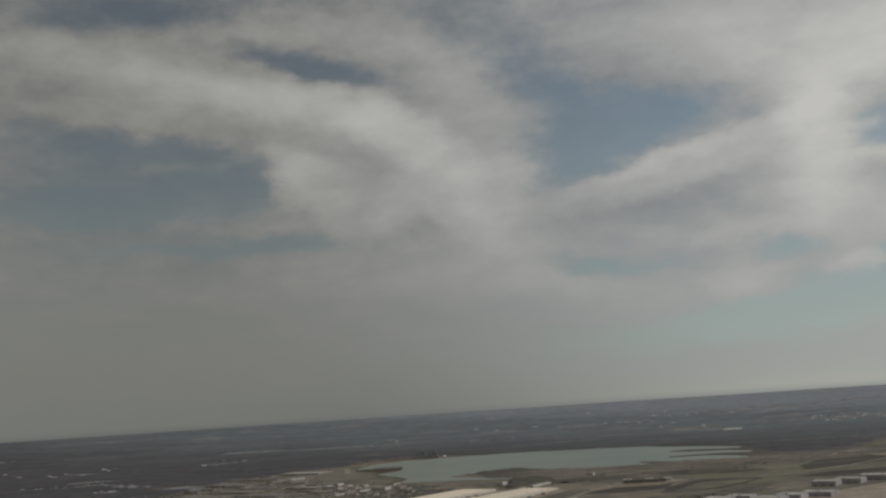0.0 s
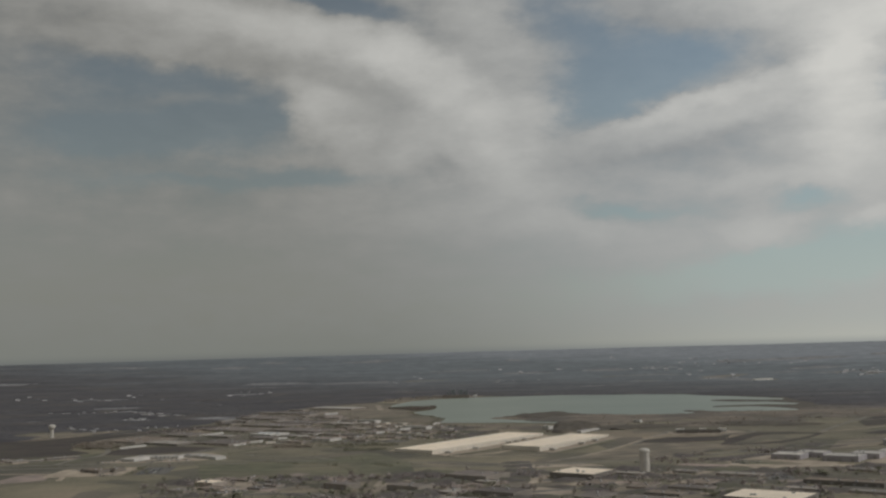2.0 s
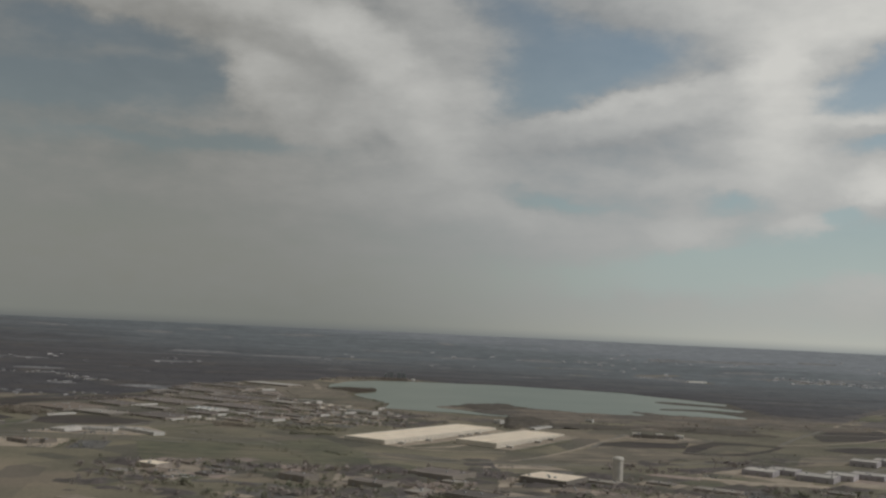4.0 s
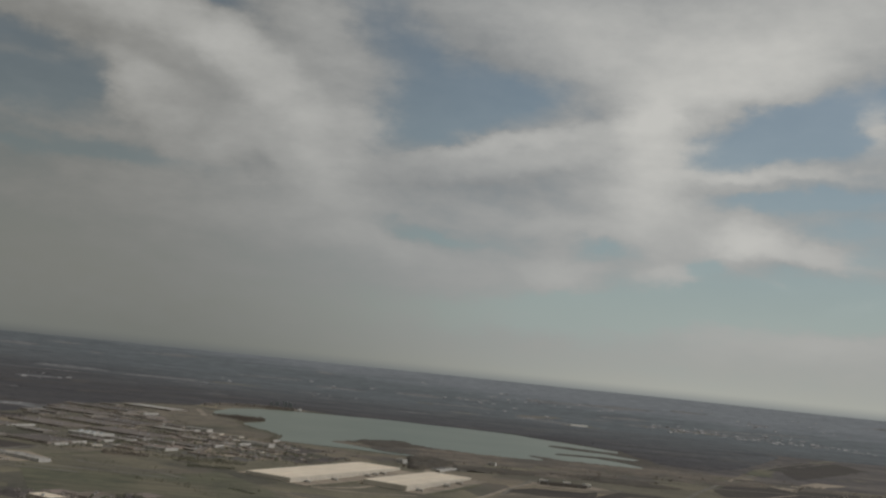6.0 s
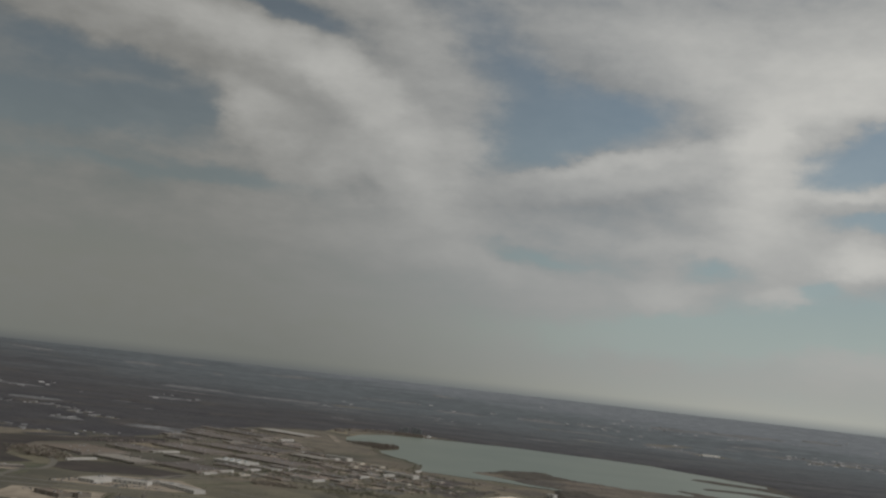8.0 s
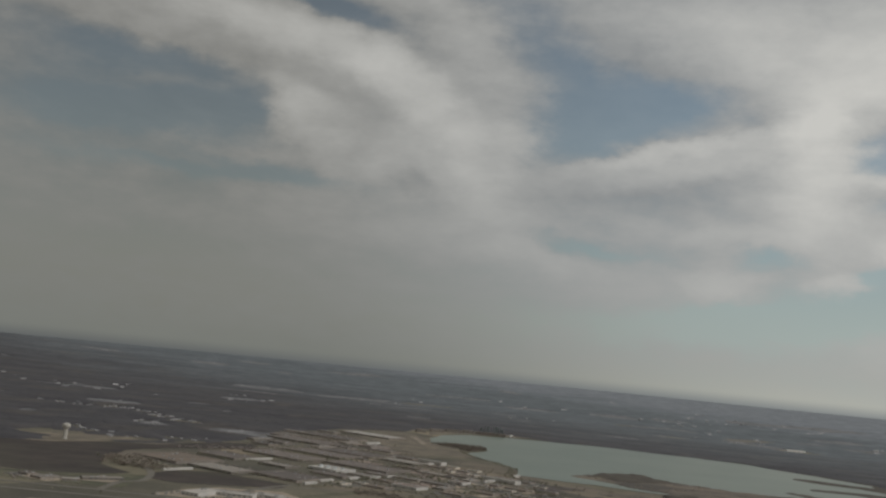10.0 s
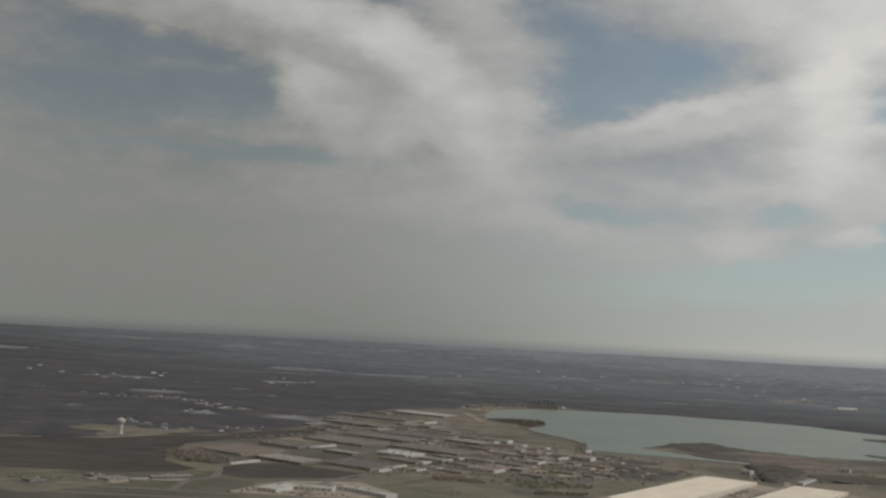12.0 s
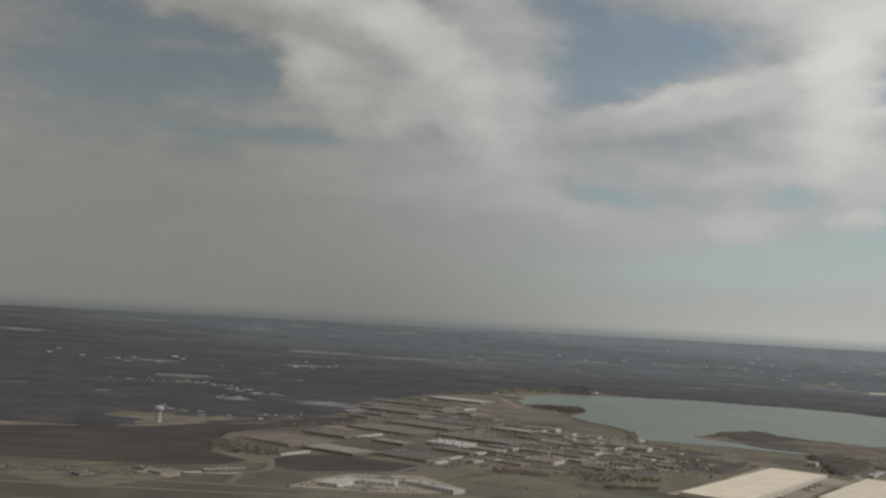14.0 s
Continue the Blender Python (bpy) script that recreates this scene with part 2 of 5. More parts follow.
# ---------------------------------------------------------------- materials
def material(name, colour, second=None, scale=0.2, rough=0.85, third=None, fine=3.0, bump=0.0, metal=0.0, each=0.0, contrast=(0.35, 0.65), streaks=0.0, long=(0.008, 0.16)):
    """A two-scale noise between colours, with grain, slight relief and an own tone for each object."""
    m = bpy.data.materials.new(name)
    m.use_nodes = True
    nt = m.node_tree
    b = nt.nodes["Principled BSDF"]
    b.inputs["Roughness"].default_value, b.inputs["Metallic"].default_value = rough, metal
    vec = nt.nodes.new("ShaderNodeNewGeometry").outputs["Position"]
    second = second or tuple(c * 0.72 for c in colour)
    f = ramp(nt, noise_node(nt, vec, scale, 5, 0.6), *contrast)
    col = mix_rgb(nt, f, colour, second)
    if third:
        col = mix_rgb(nt, ramp(nt, noise_node(nt, vec, scale * 0.23, 4, 0.6), 0.45, 0.62), col, third)
    grain = noise_node(nt, vec, fine, 3, 0.7)
    col = mix_rgb(nt, 0.35, col, mix_rgb(nt, 1.0, col, mix_rgb(nt, grain, (0.35, 0.35, 0.35), (1.6, 1.6, 1.6)), "MULTIPLY"))
    if streaks:
        wave = nt.nodes.new("ShaderNodeTexNoise")
        turned = nt.nodes.new("ShaderNodeMapping")
        turned.inputs["Rotation"].default_value = (0, 0, streaks)
        turned.inputs["Scale"].default_value = (*long, 1.0)
        nt.links.new(vec, turned.inputs[0])
        nt.links.new(turned.outputs[0], wave.inputs["Vector"])
        wave.inputs["Scale"].default_value, wave.inputs["Detail"].default_value = 1.0, 4.0
        col = mix_rgb(nt, 1.0, col, mix_rgb(nt, ramp(nt, wave.outputs[0], 0.35, 0.65), (0.78, 0.78, 0.78), (1.22, 1.2, 1.16)), "MULTIPLY")
    if each:
        info = nt.nodes.new("ShaderNodeObjectInfo").outputs["Random"]
        tone = mix_rgb(nt, info, (1 - each,) * 3, (1 + each, 1 + each * 0.9, 1 + each * 0.75))
        col = mix_rgb(nt, 1.0, col, tone, "MULTIPLY")
    nt.links.new(col, b.inputs["Base Color"])
    if bump:
        n = nt.nodes.new("ShaderNodeBump")
        n.inputs["Strength"].default_value, n.inputs["Distance"].default_value = bump, 0.3
        nt.links.new(grain, n.inputs["Height"])
        nt.links.new(n.outputs[0], b.inputs["Normal"])
    return m


M_white_roof = material("white_membrane", (0.89, 0.77, 0.615), (0.81, 0.69, 0.545), 0.05, 0.7, fine=0.6, each=0.06)
M_grey_roof = material("gravel_roof", (0.205, 0.176, 0.158), (0.150, 0.130, 0.118), 0.06, 0.9, fine=0.8, each=0.22)
M_pale_roof = material("pale_roof", (0.30, 0.275, 0.245), (0.235, 0.215, 0.19), 0.06, 0.85, fine=0.8, each=0.22)
M_pale_front = material("pale_grey_membrane", (0.52, 0.485, 0.44), (0.42, 0.39, 0.355), 0.08, 0.8, fine=0.8, each=0.1)
M_brown_roof = material("brown_roof", (0.24, 0.19, 0.15), (0.19, 0.155, 0.125), 0.05, 0.9, fine=0.7)
M_wall = material("painted_concrete_wall", (0.33, 0.29, 0.255), (0.25, 0.222, 0.198), 0.15, 0.85, fine=1.2, each=0.25)
M_dark_wall = material("brown_metal_wall", (0.26, 0.235, 0.205), (0.215, 0.192, 0.168), 0.15, 0.7, fine=1.2, each=0.3)
M_white_wall = material("white_wall", (0.62, 0.59, 0.55), (0.52, 0.50, 0.465), 0.2, 0.8, fine=1.2)
M_lilac_wall = material("lilac_grey_render", (0.44, 0.41, 0.42), (0.34, 0.316, 0.326), 0.12, 0.85, fine=1.0, each=0.15)
M_cream_steel = material("cream_painted_steel", (0.56, 0.525, 0.465), (0.48, 0.45, 0.40), 0.25, 0.7, fine=1.0)
M_bright_wall = material("fresh_white_wall", (0.82, 0.81, 0.78), (0.76, 0.75, 0.72), 0.2, 0.7, fine=1.2)
M_cream_wall = material("cream_tilt_up_wall", (0.70, 0.635, 0.535), (0.62, 0.56, 0.47), 0.1, 0.85, fine=1.0)
M_door = material("grey_dock_door", (0.30, 0.285, 0.265), (0.25, 0.235, 0.22), 0.5, 0.6, fine=2)
M_unit = material("galvanised_unit", (0.50, 0.50, 0.50), (0.38, 0.38, 0.38), 0.6, 0.5, fine=2, metal=0.4)
M_bark = material("grey_bark", (0.16, 0.13, 0.105), (0.11, 0.09, 0.075), 1.0, 0.95, fine=6)
M_concrete_road = material("worn_concrete", (0.205, 0.186, 0.154), (0.165, 0.150, 0.125), 0.05, 0.9, fine=0.6)
M_asphalt = material("old_asphalt", (0.155, 0.145, 0.130), (0.12, 0.112, 0.102), 0.06, 0.9, fine=0.6)
M_lot = material("pale_lot", (0.40, 0.335, 0.262), (0.27, 0.226, 0.178), 0.05, 0.9, fine=0.5, each=0.15)
M_pink = material("pinkish_gravel", (0.36, 0.285, 0.245), (0.25, 0.205, 0.18), 0.06, 0.9, fine=0.5, each=0.15)
M_soil = material("dark_ploughed_soil", (0.076, 0.061, 0.053), (0.052, 0.043, 0.039), 0.03, 0.95, third=(0.072, 0.062, 0.050), fine=0.15, bump=0.3, streaks=0.95)
M_olive = material("winter_grass", (0.142, 0.138, 0.090), (0.098, 0.099, 0.067), 0.035, 0.95, third=(0.166, 0.150, 0.104), fine=0.12, bump=0.3, streaks=0.6)
M_tan = material("dry_tan_field", (0.225, 0.190, 0.146), (0.150, 0.131, 0.102), 0.03, 0.95, fine=0.15, bump=0.2, streaks=-0.4)
M_glass = material("dark_window_glass", (0.10, 0.11, 0.12), (0.08, 0.09, 0.10), 0.3, 0.15, fine=1)


def leaf_material(name, colours):
    m = bpy.data.materials.new(name)
    m.use_nodes = True
    nt = m.node_tree
    b = nt.nodes["Principled BSDF"]
    b.inputs["Roughness"].default_value = 0.95
    isl = nt.nodes.new("ShaderNodeNewGeometry")
    col = mix_rgb(nt, isl.outputs["Random Per Island"], colours[0], colours[1])
    big = ramp(nt, noise_node(nt, isl.outputs["Position"], 0.008, 5, 0.65), 0.38, 0.62)
    col = mix_rgb(nt, big, col, mix_rgb(nt, isl.outputs["Random Per Island"], colours[2], colours[1]))
    nt.links.new(col, b.inputs["Base Color"])
    return m


M_bare = leaf_material("bare_winter_twigs", ((0.40, 0.35, 0.315), (0.31, 0.272, 0.25), (0.34, 0.295, 0.27)))
M_green = leaf_material("evergreen_leaves", ((0.26, 0.255, 0.180), (0.20, 0.20, 0.145), (0.30, 0.27, 0.20)))
M_bush_leaf = leaf_material("brown_bush_twigs", ((0.23, 0.19, 0.155), (0.18, 0.15, 0.125), (0.20, 0.17, 0.135)))
M_scrub = leaf_material("brown_scrub", ((0.34, 0.29, 0.235), (0.275, 0.236, 0.195), (0.275, 0.24, 0.195)))


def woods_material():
    """Bare grey-brown woods; haze is painted in as blue-grey, in patches, towards the far ridge."""
    m = bpy.data.materials.new("winter_woods")
    m.use_nodes = True
    nt = m.node_tree
    b = nt.nodes["Principled BSDF"]
    b.inputs["Roughness"].default_value = 0.95
    pos = nt.nodes.new("ShaderNodeNewGeometry").outputs["Position"]
    flat = nt.nodes.new("ShaderNodeMapping")
    flat.inputs["Scale"].default_value = (0.0030, 0.0100, 0.0)
    nt.links.new(pos, flat.inputs[0])
    stand = noise_node(nt, flat.outputs[0], 1.0, 6, 0.62)
    bare = mix_rgb(nt, ramp(nt, stand, 0.35, 0.65), (0.060, 0.056, 0.062), (0.078, 0.073, 0.077))
    brown = ramp(nt, noise_node(nt, pos, 0.0075, 5, 0.65), 0.50, 0.66)
    bare = mix_rgb(nt, brown, bare, (0.092, 0.081, 0.076))
    # same woods seen through distance haze, mixed into the base colour by reach
    hazed = mix_rgb(nt, ramp(nt, stand, 0.35, 0.65), (0.122, 0.139, 0.150), (0.148, 0.165, 0.176))
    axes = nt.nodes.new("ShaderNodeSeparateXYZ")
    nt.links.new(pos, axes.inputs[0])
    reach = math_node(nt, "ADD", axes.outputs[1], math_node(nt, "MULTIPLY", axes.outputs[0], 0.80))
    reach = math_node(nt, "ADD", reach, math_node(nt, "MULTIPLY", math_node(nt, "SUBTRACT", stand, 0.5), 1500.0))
    col = mix_rgb(nt, ramp(nt, reach, 2000.0, 3800.0), bare, hazed)
    # palest step of the painted haze, on the last ridge
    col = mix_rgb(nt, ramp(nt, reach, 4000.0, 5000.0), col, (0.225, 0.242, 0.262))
    col = mix_rgb(nt, 1.0, col, mix_rgb(nt, ramp(nt, noise_node(nt, pos, 0.022, 5, 0.7), 0.36, 0.64), (0.85, 0.85, 0.86), (1.16, 1.15, 1.13)), "MULTIPLY")
    grain = noise_node(nt, pos, 0.16, 4, 0.75)
    col = mix_rgb(nt, 0.7, col, mix_rgb(nt, 1.0, col, mix_rgb(nt, grain, (0.4, 0.4, 0.4), (1.55, 1.55, 1.55)), "MULTIPLY"))
    nt.links.new(col, b.inputs["Base Color"])
    return m


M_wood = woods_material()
M_grove = material("bare_tree_tops", (0.128, 0.108, 0.100), (0.082, 0.070, 0.066), 0.12, 0.95, third=(0.106, 0.100, 0.074), fine=0.9, bump=0.6)
M_bush = material("dark_bushes", (0.112, 0.096, 0.074), (0.080, 0.068, 0.056), 0.05, 0.95, fine=0.4, bump=0.3)
M_strip = material("pale_stubble", (0.265, 0.262, 0.268), (0.122, 0.122, 0.127), 0.03, 0.95, third=(0.175, 0.175, 0.18), fine=0.08, streaks=0.2)
M_heath = material("grey_brown_heath", (0.126, 0.111, 0.106), (0.092, 0.083, 0.082), 0.03, 0.95, third=(0.150, 0.131, 0.118), fine=0.4, bump=0.3, streaks=0.1, long=(0.004, 0.02))
M_plant = material("weathered_green_steel", (0.215, 0.232, 0.236), (0.175, 0.19, 0.192), 0.3, 0.7, fine=1.5)
M_house = material("pale_house_paint", (0.42, 0.42, 0.432), (0.33, 0.33, 0.34), 0.2, 0.8, fine=1.2, each=0.45)
M_scrub_sheet = material("low_brown_scrub", (0.196, 0.164, 0.132), (0.140, 0.118, 0.096), 0.04, 0.95, third=(0.120, 0.106, 0.090), fine=0.4, bump=0.3, streaks=0.1, long=(0.004, 0.03))


def ground_material():
    m = bpy.data.materials.new("winter_land")
    m.use_nodes = True
    nt = m.node_tree
    b = nt.nodes["Principled BSDF"]
    b.inputs["Roughness"].default_value = 0.95
    pos = nt.nodes.new("ShaderNodeNewGeometry").outputs["Position"]
    n1 = noise_node(nt, pos, 0.012, 6, 0.62)
    col = mix_rgb(nt, ramp(nt, n1, 0.36, 0.64), (0.190, 0.173, 0.128), (0.130, 0.121, 0.090))
    n2 = noise_node(nt, pos, 0.0045, 4, 0.55)
    col = mix_rgb(nt, ramp(nt, n2, 0.52, 0.62), col, (0.225, 0.192, 0.148))
    # a patchwork of plots
    vor = nt.nodes.new("ShaderNodeTexVoronoi")
    vor.distance = "CHEBYCHEV"
    vor.inputs["Scale"].default_value = 0.011
    turn = nt.nodes.new("ShaderNodeMapping")
    turn.inputs["Rotation"].default_value = (0, 0, radians(36))
    nt.links.new(pos, turn.inputs[0])
    nt.links.new(turn.outputs[0], vor.inputs["Vector"])
    tone = nt.nodes.new("ShaderNodeSeparateColor")
    nt.links.new(vor.outputs["Color"], tone.inputs[0])
    col = mix_rgb(nt, 1.0, col, mix_rgb(nt, tone.outputs[0], (0.68, 0.68, 0.70), (1.25, 1.2, 1.1)), "MULTIPLY")
    grain = noise_node(nt, pos, 0.25, 5, 0.75)
    col = mix_rgb(nt, 1.0, col, mix_rgb(nt, grain, (0.5, 0.5, 0.5), (1.5, 1.5, 1.5)), "MULTIPLY")
    nt.links.new(col, b.inputs["Base Color"])
    bmp = nt.nodes.new("ShaderNodeBump")
    bmp.inputs["Strength"].default_value, bmp.inputs["Distance"].default_value = 0.5, 0.6
    nt.links.new(grain, bmp.inputs["Height"])
    nt.links.new(bmp.outputs[0], b.inputs["Normal"])
    return m


M_ground = ground_material()


def water_material():
    m = bpy.data.materials.new("grey_green_water")
    m.use_nodes = True
    nt = m.node_tree
    b = nt.nodes["Principled BSDF"]
    pos = nt.nodes.new("ShaderNodeNewGeometry").outputs["Position"]
    col = mix_rgb(nt, ramp(nt, noise_node(nt, pos, 0.006, 4, 0.5), 0.35, 0.65), (0.168, 0.201, 0.160), (0.198, 0.230, 0.184))
    nt.links.new(col, b.inputs["Base Color"])
    b.inputs["Roughness"].default_value = 0.35
    b.inputs["IOR"].default_value = 1.33
    bmp = nt.nodes.new("ShaderNodeBump")
    bmp.inputs["Strength"].default_value, bmp.inputs["Distance"].default_value = 0.35, 0.2
    nt.links.new(noise_node(nt, pos, 0.35, 4, 0.6), bmp.inputs["Height"])
    nt.links.new(bmp.outputs[0], b.inputs["Normal"])
    return m


M_water = water_material()

# ---------------------------------------------------------------- helpers
GRID = math.atan2(-0.59, 0.807)      # the streets' cross direction
CV, SV = math.cos(GRID), math.sin(GRID)
MID = (-160.0, 180.0)
R0, R1, RISE = 3100.0, 4700.0, 75.0


def land(x, y):
    """Height of the ground: flat with a shallow hollow round the great warehouses, then a long rise to the far ridge."""
    r = math.hypot(x - MID[0], y - MID[1])
    if r <= R0:
        return -6.0 * math.exp(-((x - 40) / 200) ** 2 - ((y - 1150) / 170) ** 2) - 9.0 * math.exp(-((x - 770) / 200) ** 2 - ((y - 2880) / 200) ** 2)
    s = min(1.0, (r - R0) / (R1 - R0))
    roll = 2.0 * s * noise.noise(Vector((x * 0.0016, y * 0.0016, 2.0)))
    return RISE * s ** 1.15 + roll


def mesh_of(name, verts, faces, mat, smooth=False):
    me = bpy.data.meshes.new(name)
    me.from_pydata(verts, [], faces)
    me.materials.append(mat)
    if smooth:
        me.shade_smooth()
    return me


def box_data(boxes):
    verts, faces = [], []
    for x0, x1, y0, y1, z0, z1 in boxes:
        k = len(verts)
        verts += [(x0, y0, z0), (x1, y0, z0), (x1, y1, z0), (x0, y1, z0), (x0, y0, z1), (x1, y0, z1), (x1, y1, z1), (x0, y1, z1)]
        faces += [tuple(k + i for i in f) for f in ((0, 3, 2, 1), (4, 5, 6, 7), (0, 1, 5, 4), (1, 2, 6, 5), (2, 3, 7, 6), (3, 0, 4, 7))]
    return verts, faces


def part(name, data, mat, parent, label="", at=None):
    """Links mesh data (verts and faces, or a ready mesh) as one part of a thing."""
    me = data if isinstance(data, bpy.types.Mesh) else mesh_of(name, *data, mat)
    ob = new(name, me)
    ob.parent = parent
    if at:
        ob.location = at
    if label:
        ob["label"] = label
    return ob


def thing(name, label, category, x, y, z=0.0, turn=0.0, group=""):
    ob = new(name)
    ob.empty_display_size = 1
    ob.matrix_basis = pose(x, y, z, 0, 0, math.degrees(turn))
    return tagged(ob, label, category, group)


def lathe(profile, n=20):
    verts, faces = [], []
    for r, z in profile:
        verts += [(r * math.cos(2 * math.pi * i / n), r * math.sin(2 * math.pi * i / n), z) for i in range(n)]
    for k in range(len(profile) - 1):
        for i in range(n):
            j = (i + 1) % n
            faces.append((k * n + i, k * n + j, (k + 1) * n + j, (k + 1) * n + i))
    faces.append(tuple(reversed(range(n))))
    faces.append(tuple((len(profile) - 1) * n + i for i in range(n)))
    return verts, faces


def patch(name, pts, mat, z, label, category="", kind="structure"):
    """A low slab over a plan outline."""
    n = len(pts)
    verts = [(x, y, land(x, y) - 0.3) for x, y in pts] + [(x, y, land(x, y) + z) for x, y in pts]
    faces = [tuple(range(n, 2 * n))] + [(i, (i + 1) % n, n + (i + 1) % n, n + i) for i in range(n)]
    area = sum(pts[i][0] * pts[(i + 1) % n][1] - pts[(i + 1) % n][0] * pts[i][1] for i in range(n))
    if area < 0:
        faces = [tuple(reversed(f)) for f in faces]
    return tagged(new(name, mesh_of(name, verts, faces, mat)), label, category or name.replace("_", " "), "", kind)


def smooth_line(pts, steps=5):
    out = []
    for i in range(len(pts) - 1):
        p0, p1, p2, p3 = (Vector((*pts[min(max(k, 0), len(pts) - 1)], 0)) for k in (i - 1, i, i + 1, i + 2))
        for s in range(steps):
            t = s / steps
            q = 0.5 * ((2 * p1) + (p2 - p0) * t + (2 * p0 - 5 * p1 + 4 * p2 - p3) * t * t + (3 * p1 - p0 - 3 * p2 + p3) * t ** 3)
            out.append((q.x, q.y))
    return out + [tuple(pts[-1])]


def strip(name, pts, width, mat, z, label, steps=5):
    line = smooth_line(pts, steps)
    verts, faces = [], []
    for i, (x, y) in enumerate(line):
        x0, y0 = line[max(i - 1, 0)]
        x1, y1 = line[min(i + 1, len(line) - 1)]
        d = math.hypot(x1 - x0, y1 - y0) or 1
        nx, ny = -(y1 - y0) / d * width / 2, (x1 - x0) / d * width / 2
        h = land(x, y)
        verts += [(x + nx, y + ny, h - 0.3), (x + nx, y + ny, h + z), (x - nx, y - ny, h + z), (x - nx, y - ny, h - 0.3)]
        if i:
            k = 4 * i
            faces += [(k - 4 + j, k - 4 + j + 1, k + j + 1, k + j) for j in range(3)]
    return tagged(new(name, mesh_of(name, verts, faces, mat)), label, name, "", "structure")


# ---------------------------------------------------------------- ground and water
def build_ground():
    rings = [0, 120, 260, 400, 560] + [660 + 20 * i for i in range(47)] + [1600 + 50 * i for i in range(30)] + [3100 + 50 * i for i in range(1, 33)]
    n = 270
    verts, faces = [(MID[0], MID[1], 0)], []
    for r in rings[1:]:
        for i in range(n):
            t = 2 * math.pi * i / n
            x, y = MID[0] + r * math.cos(t), MID[1] + r * math.sin(t)
            verts.append((x, y, land(x, y)))
    faces += [(0, 1 + i, 1 + (i + 1) % n) for i in range(n)]
    for k in range(len(rings) - 2):
        a, b = 1 + k * n, 1 + (k + 1) * n
        faces += [(a + i, b + i, b + (i + 1) % n, a + (i + 1) % n) for i in range(n)]
    tagged(new("ground", mesh_of("ground", verts, faces, M_ground, True)), "brown winter land of fields and bare woods", "ground", "", "structure")


build_ground()

NORTH_SHORE = [(-176, 1985), (-150, 2100), (-100, 2160), (-40, 2188), (60, 2190), (160, 2196), (225, 2160), (300, 2140), (382, 2099), (414, 2026), (452, 1981), (483, 1924)]
FINGERS = [(508, 1877), (494, 1842), (458, 1855), (421, 1888), (387, 1887), (376, 1854), (407, 1818), (456, 1797), (489, 1737), (473, 1706), (429, 1727), (375, 1724), (349, 1718), (340, 1691), (398, 1689), (428, 1653), (443, 1593)]
SOUTH_SHORE = [(427, 1569), (390, 1578), (330, 1591), (286, 1630), (278, 1609), (299, 1582), (280, 1559), (196, 1564), (168, 1590), (118, 1618), (106, 1684), (44, 1640), (-8, 1572)]
WEST_SHORE = [(30, 1527), (54, 1492), (90, 1472), (86, 1454), (58, 1461), (31, 1476), (2, 1491), (-29, 1496), (-84, 1516), (-72, 1588), (-88, 1634), (-114, 1700), (-128, 1762), (-92, 1838), (-96, 1900), (-150, 1905), (-176, 1885)]
LAKE = NORTH_SHORE + FINGERS + SOUTH_SHORE + WEST_SHORE
shore = []
for (x0, y0), (x1, y1) in zip(LAKE, LAKE[1:] + LAKE[:1]):
    n = max(1, int(math.hypot(x1 - x0, y1 - y0) / 14))
    shore += [(x0 + (x1 - x0) * k / n, y0 + (y1 - y0) * k / n) for k in range(n)]
shore = [(x + 4 * noise.noise(Vector((x * 0.05, y * 0.04, 0))), y + 5 * noise.noise(Vector((x * 0.03, y * 0.03, 5)))) for x, y in shore]
water_bm = bmesh.new()
water_bm.faces.new([water_bm.verts.new((x, y, 0.25)) for x, y in shore])
bmesh.ops.triangulate(water_bm, faces=water_bm.faces[:])
for f in water_bm.faces:
    if f.normal.z < 0:
        f.normal_flip()
water_me = bpy.data.meshes.new("water")
water_bm.to_mesh(water_me)
water_me.materials.append(M_water)
tagged(new("water", water_me), "calm grey-green reservoir with wooded shores", "lake", "", "structure")

# fields, lots and roads (plan outlines in metres)
patch("field", [(-760, 1330), (-640, 1385), (-589, 1401), (-544, 1455), (-498, 1467), (-452, 1565), (-400, 1590), (-396, 1522), (-480, 1439), (-509, 1385), (-508, 1309), (-497, 1248), (-458, 1205), (-473, 1180), (-514, 1160), (-700, 1170)], M_soil, 0.10, "dark ploughed field beside a white water tower")
patch("field", [(-442, 1222), (-430, 1252), (-396, 1268), (-364, 1252), (-318, 1226), (-325, 1196), (-374, 1181), (-408, 1168), (-436, 1180)], M_soil, 0.10, "dark bare field below a row of warehouses")
patch("field", [(134, 1182), (146, 1219), (183, 1241), (232, 1229), (252, 1240), (231, 1183), (180, 1184)], M_soil, 0.10, "dark bare field beside a farm pond road")
patch("field", [(216, 1143), (240, 1205), (283, 1253), (319, 1239), (350, 1218), (317, 1170), (276, 1130), (236, 1131)], M_soil, 0.10, "dark ploughed field between pale roads")
patch("field", [(423, 1290), (436, 1350), (505, 1450), (620, 1470), (700, 1440), (560, 1350), (497, 1320)], M_soil, 0.10, "dark ploughed field beyond a pale road")
strip("road", [(345, 1225), (365, 1239), (414, 1260), (474, 1302), (525, 1349), (564, 1381)], 5, M_lot, 0.2, "pale lane below a ploughed field")
strip("road", [(520, 1479), (547, 1527), (585, 1560), (592, 1528), (578, 1464), (585, 1420)], 5, M_lot, 0.24, "pale lane looping round a farm plot")
patch("field", [(701, 1735), (940, 2075), (1050, 2010), (923, 1805)], M_soil, 0.10, "dark ploughed field in brown scrub land")
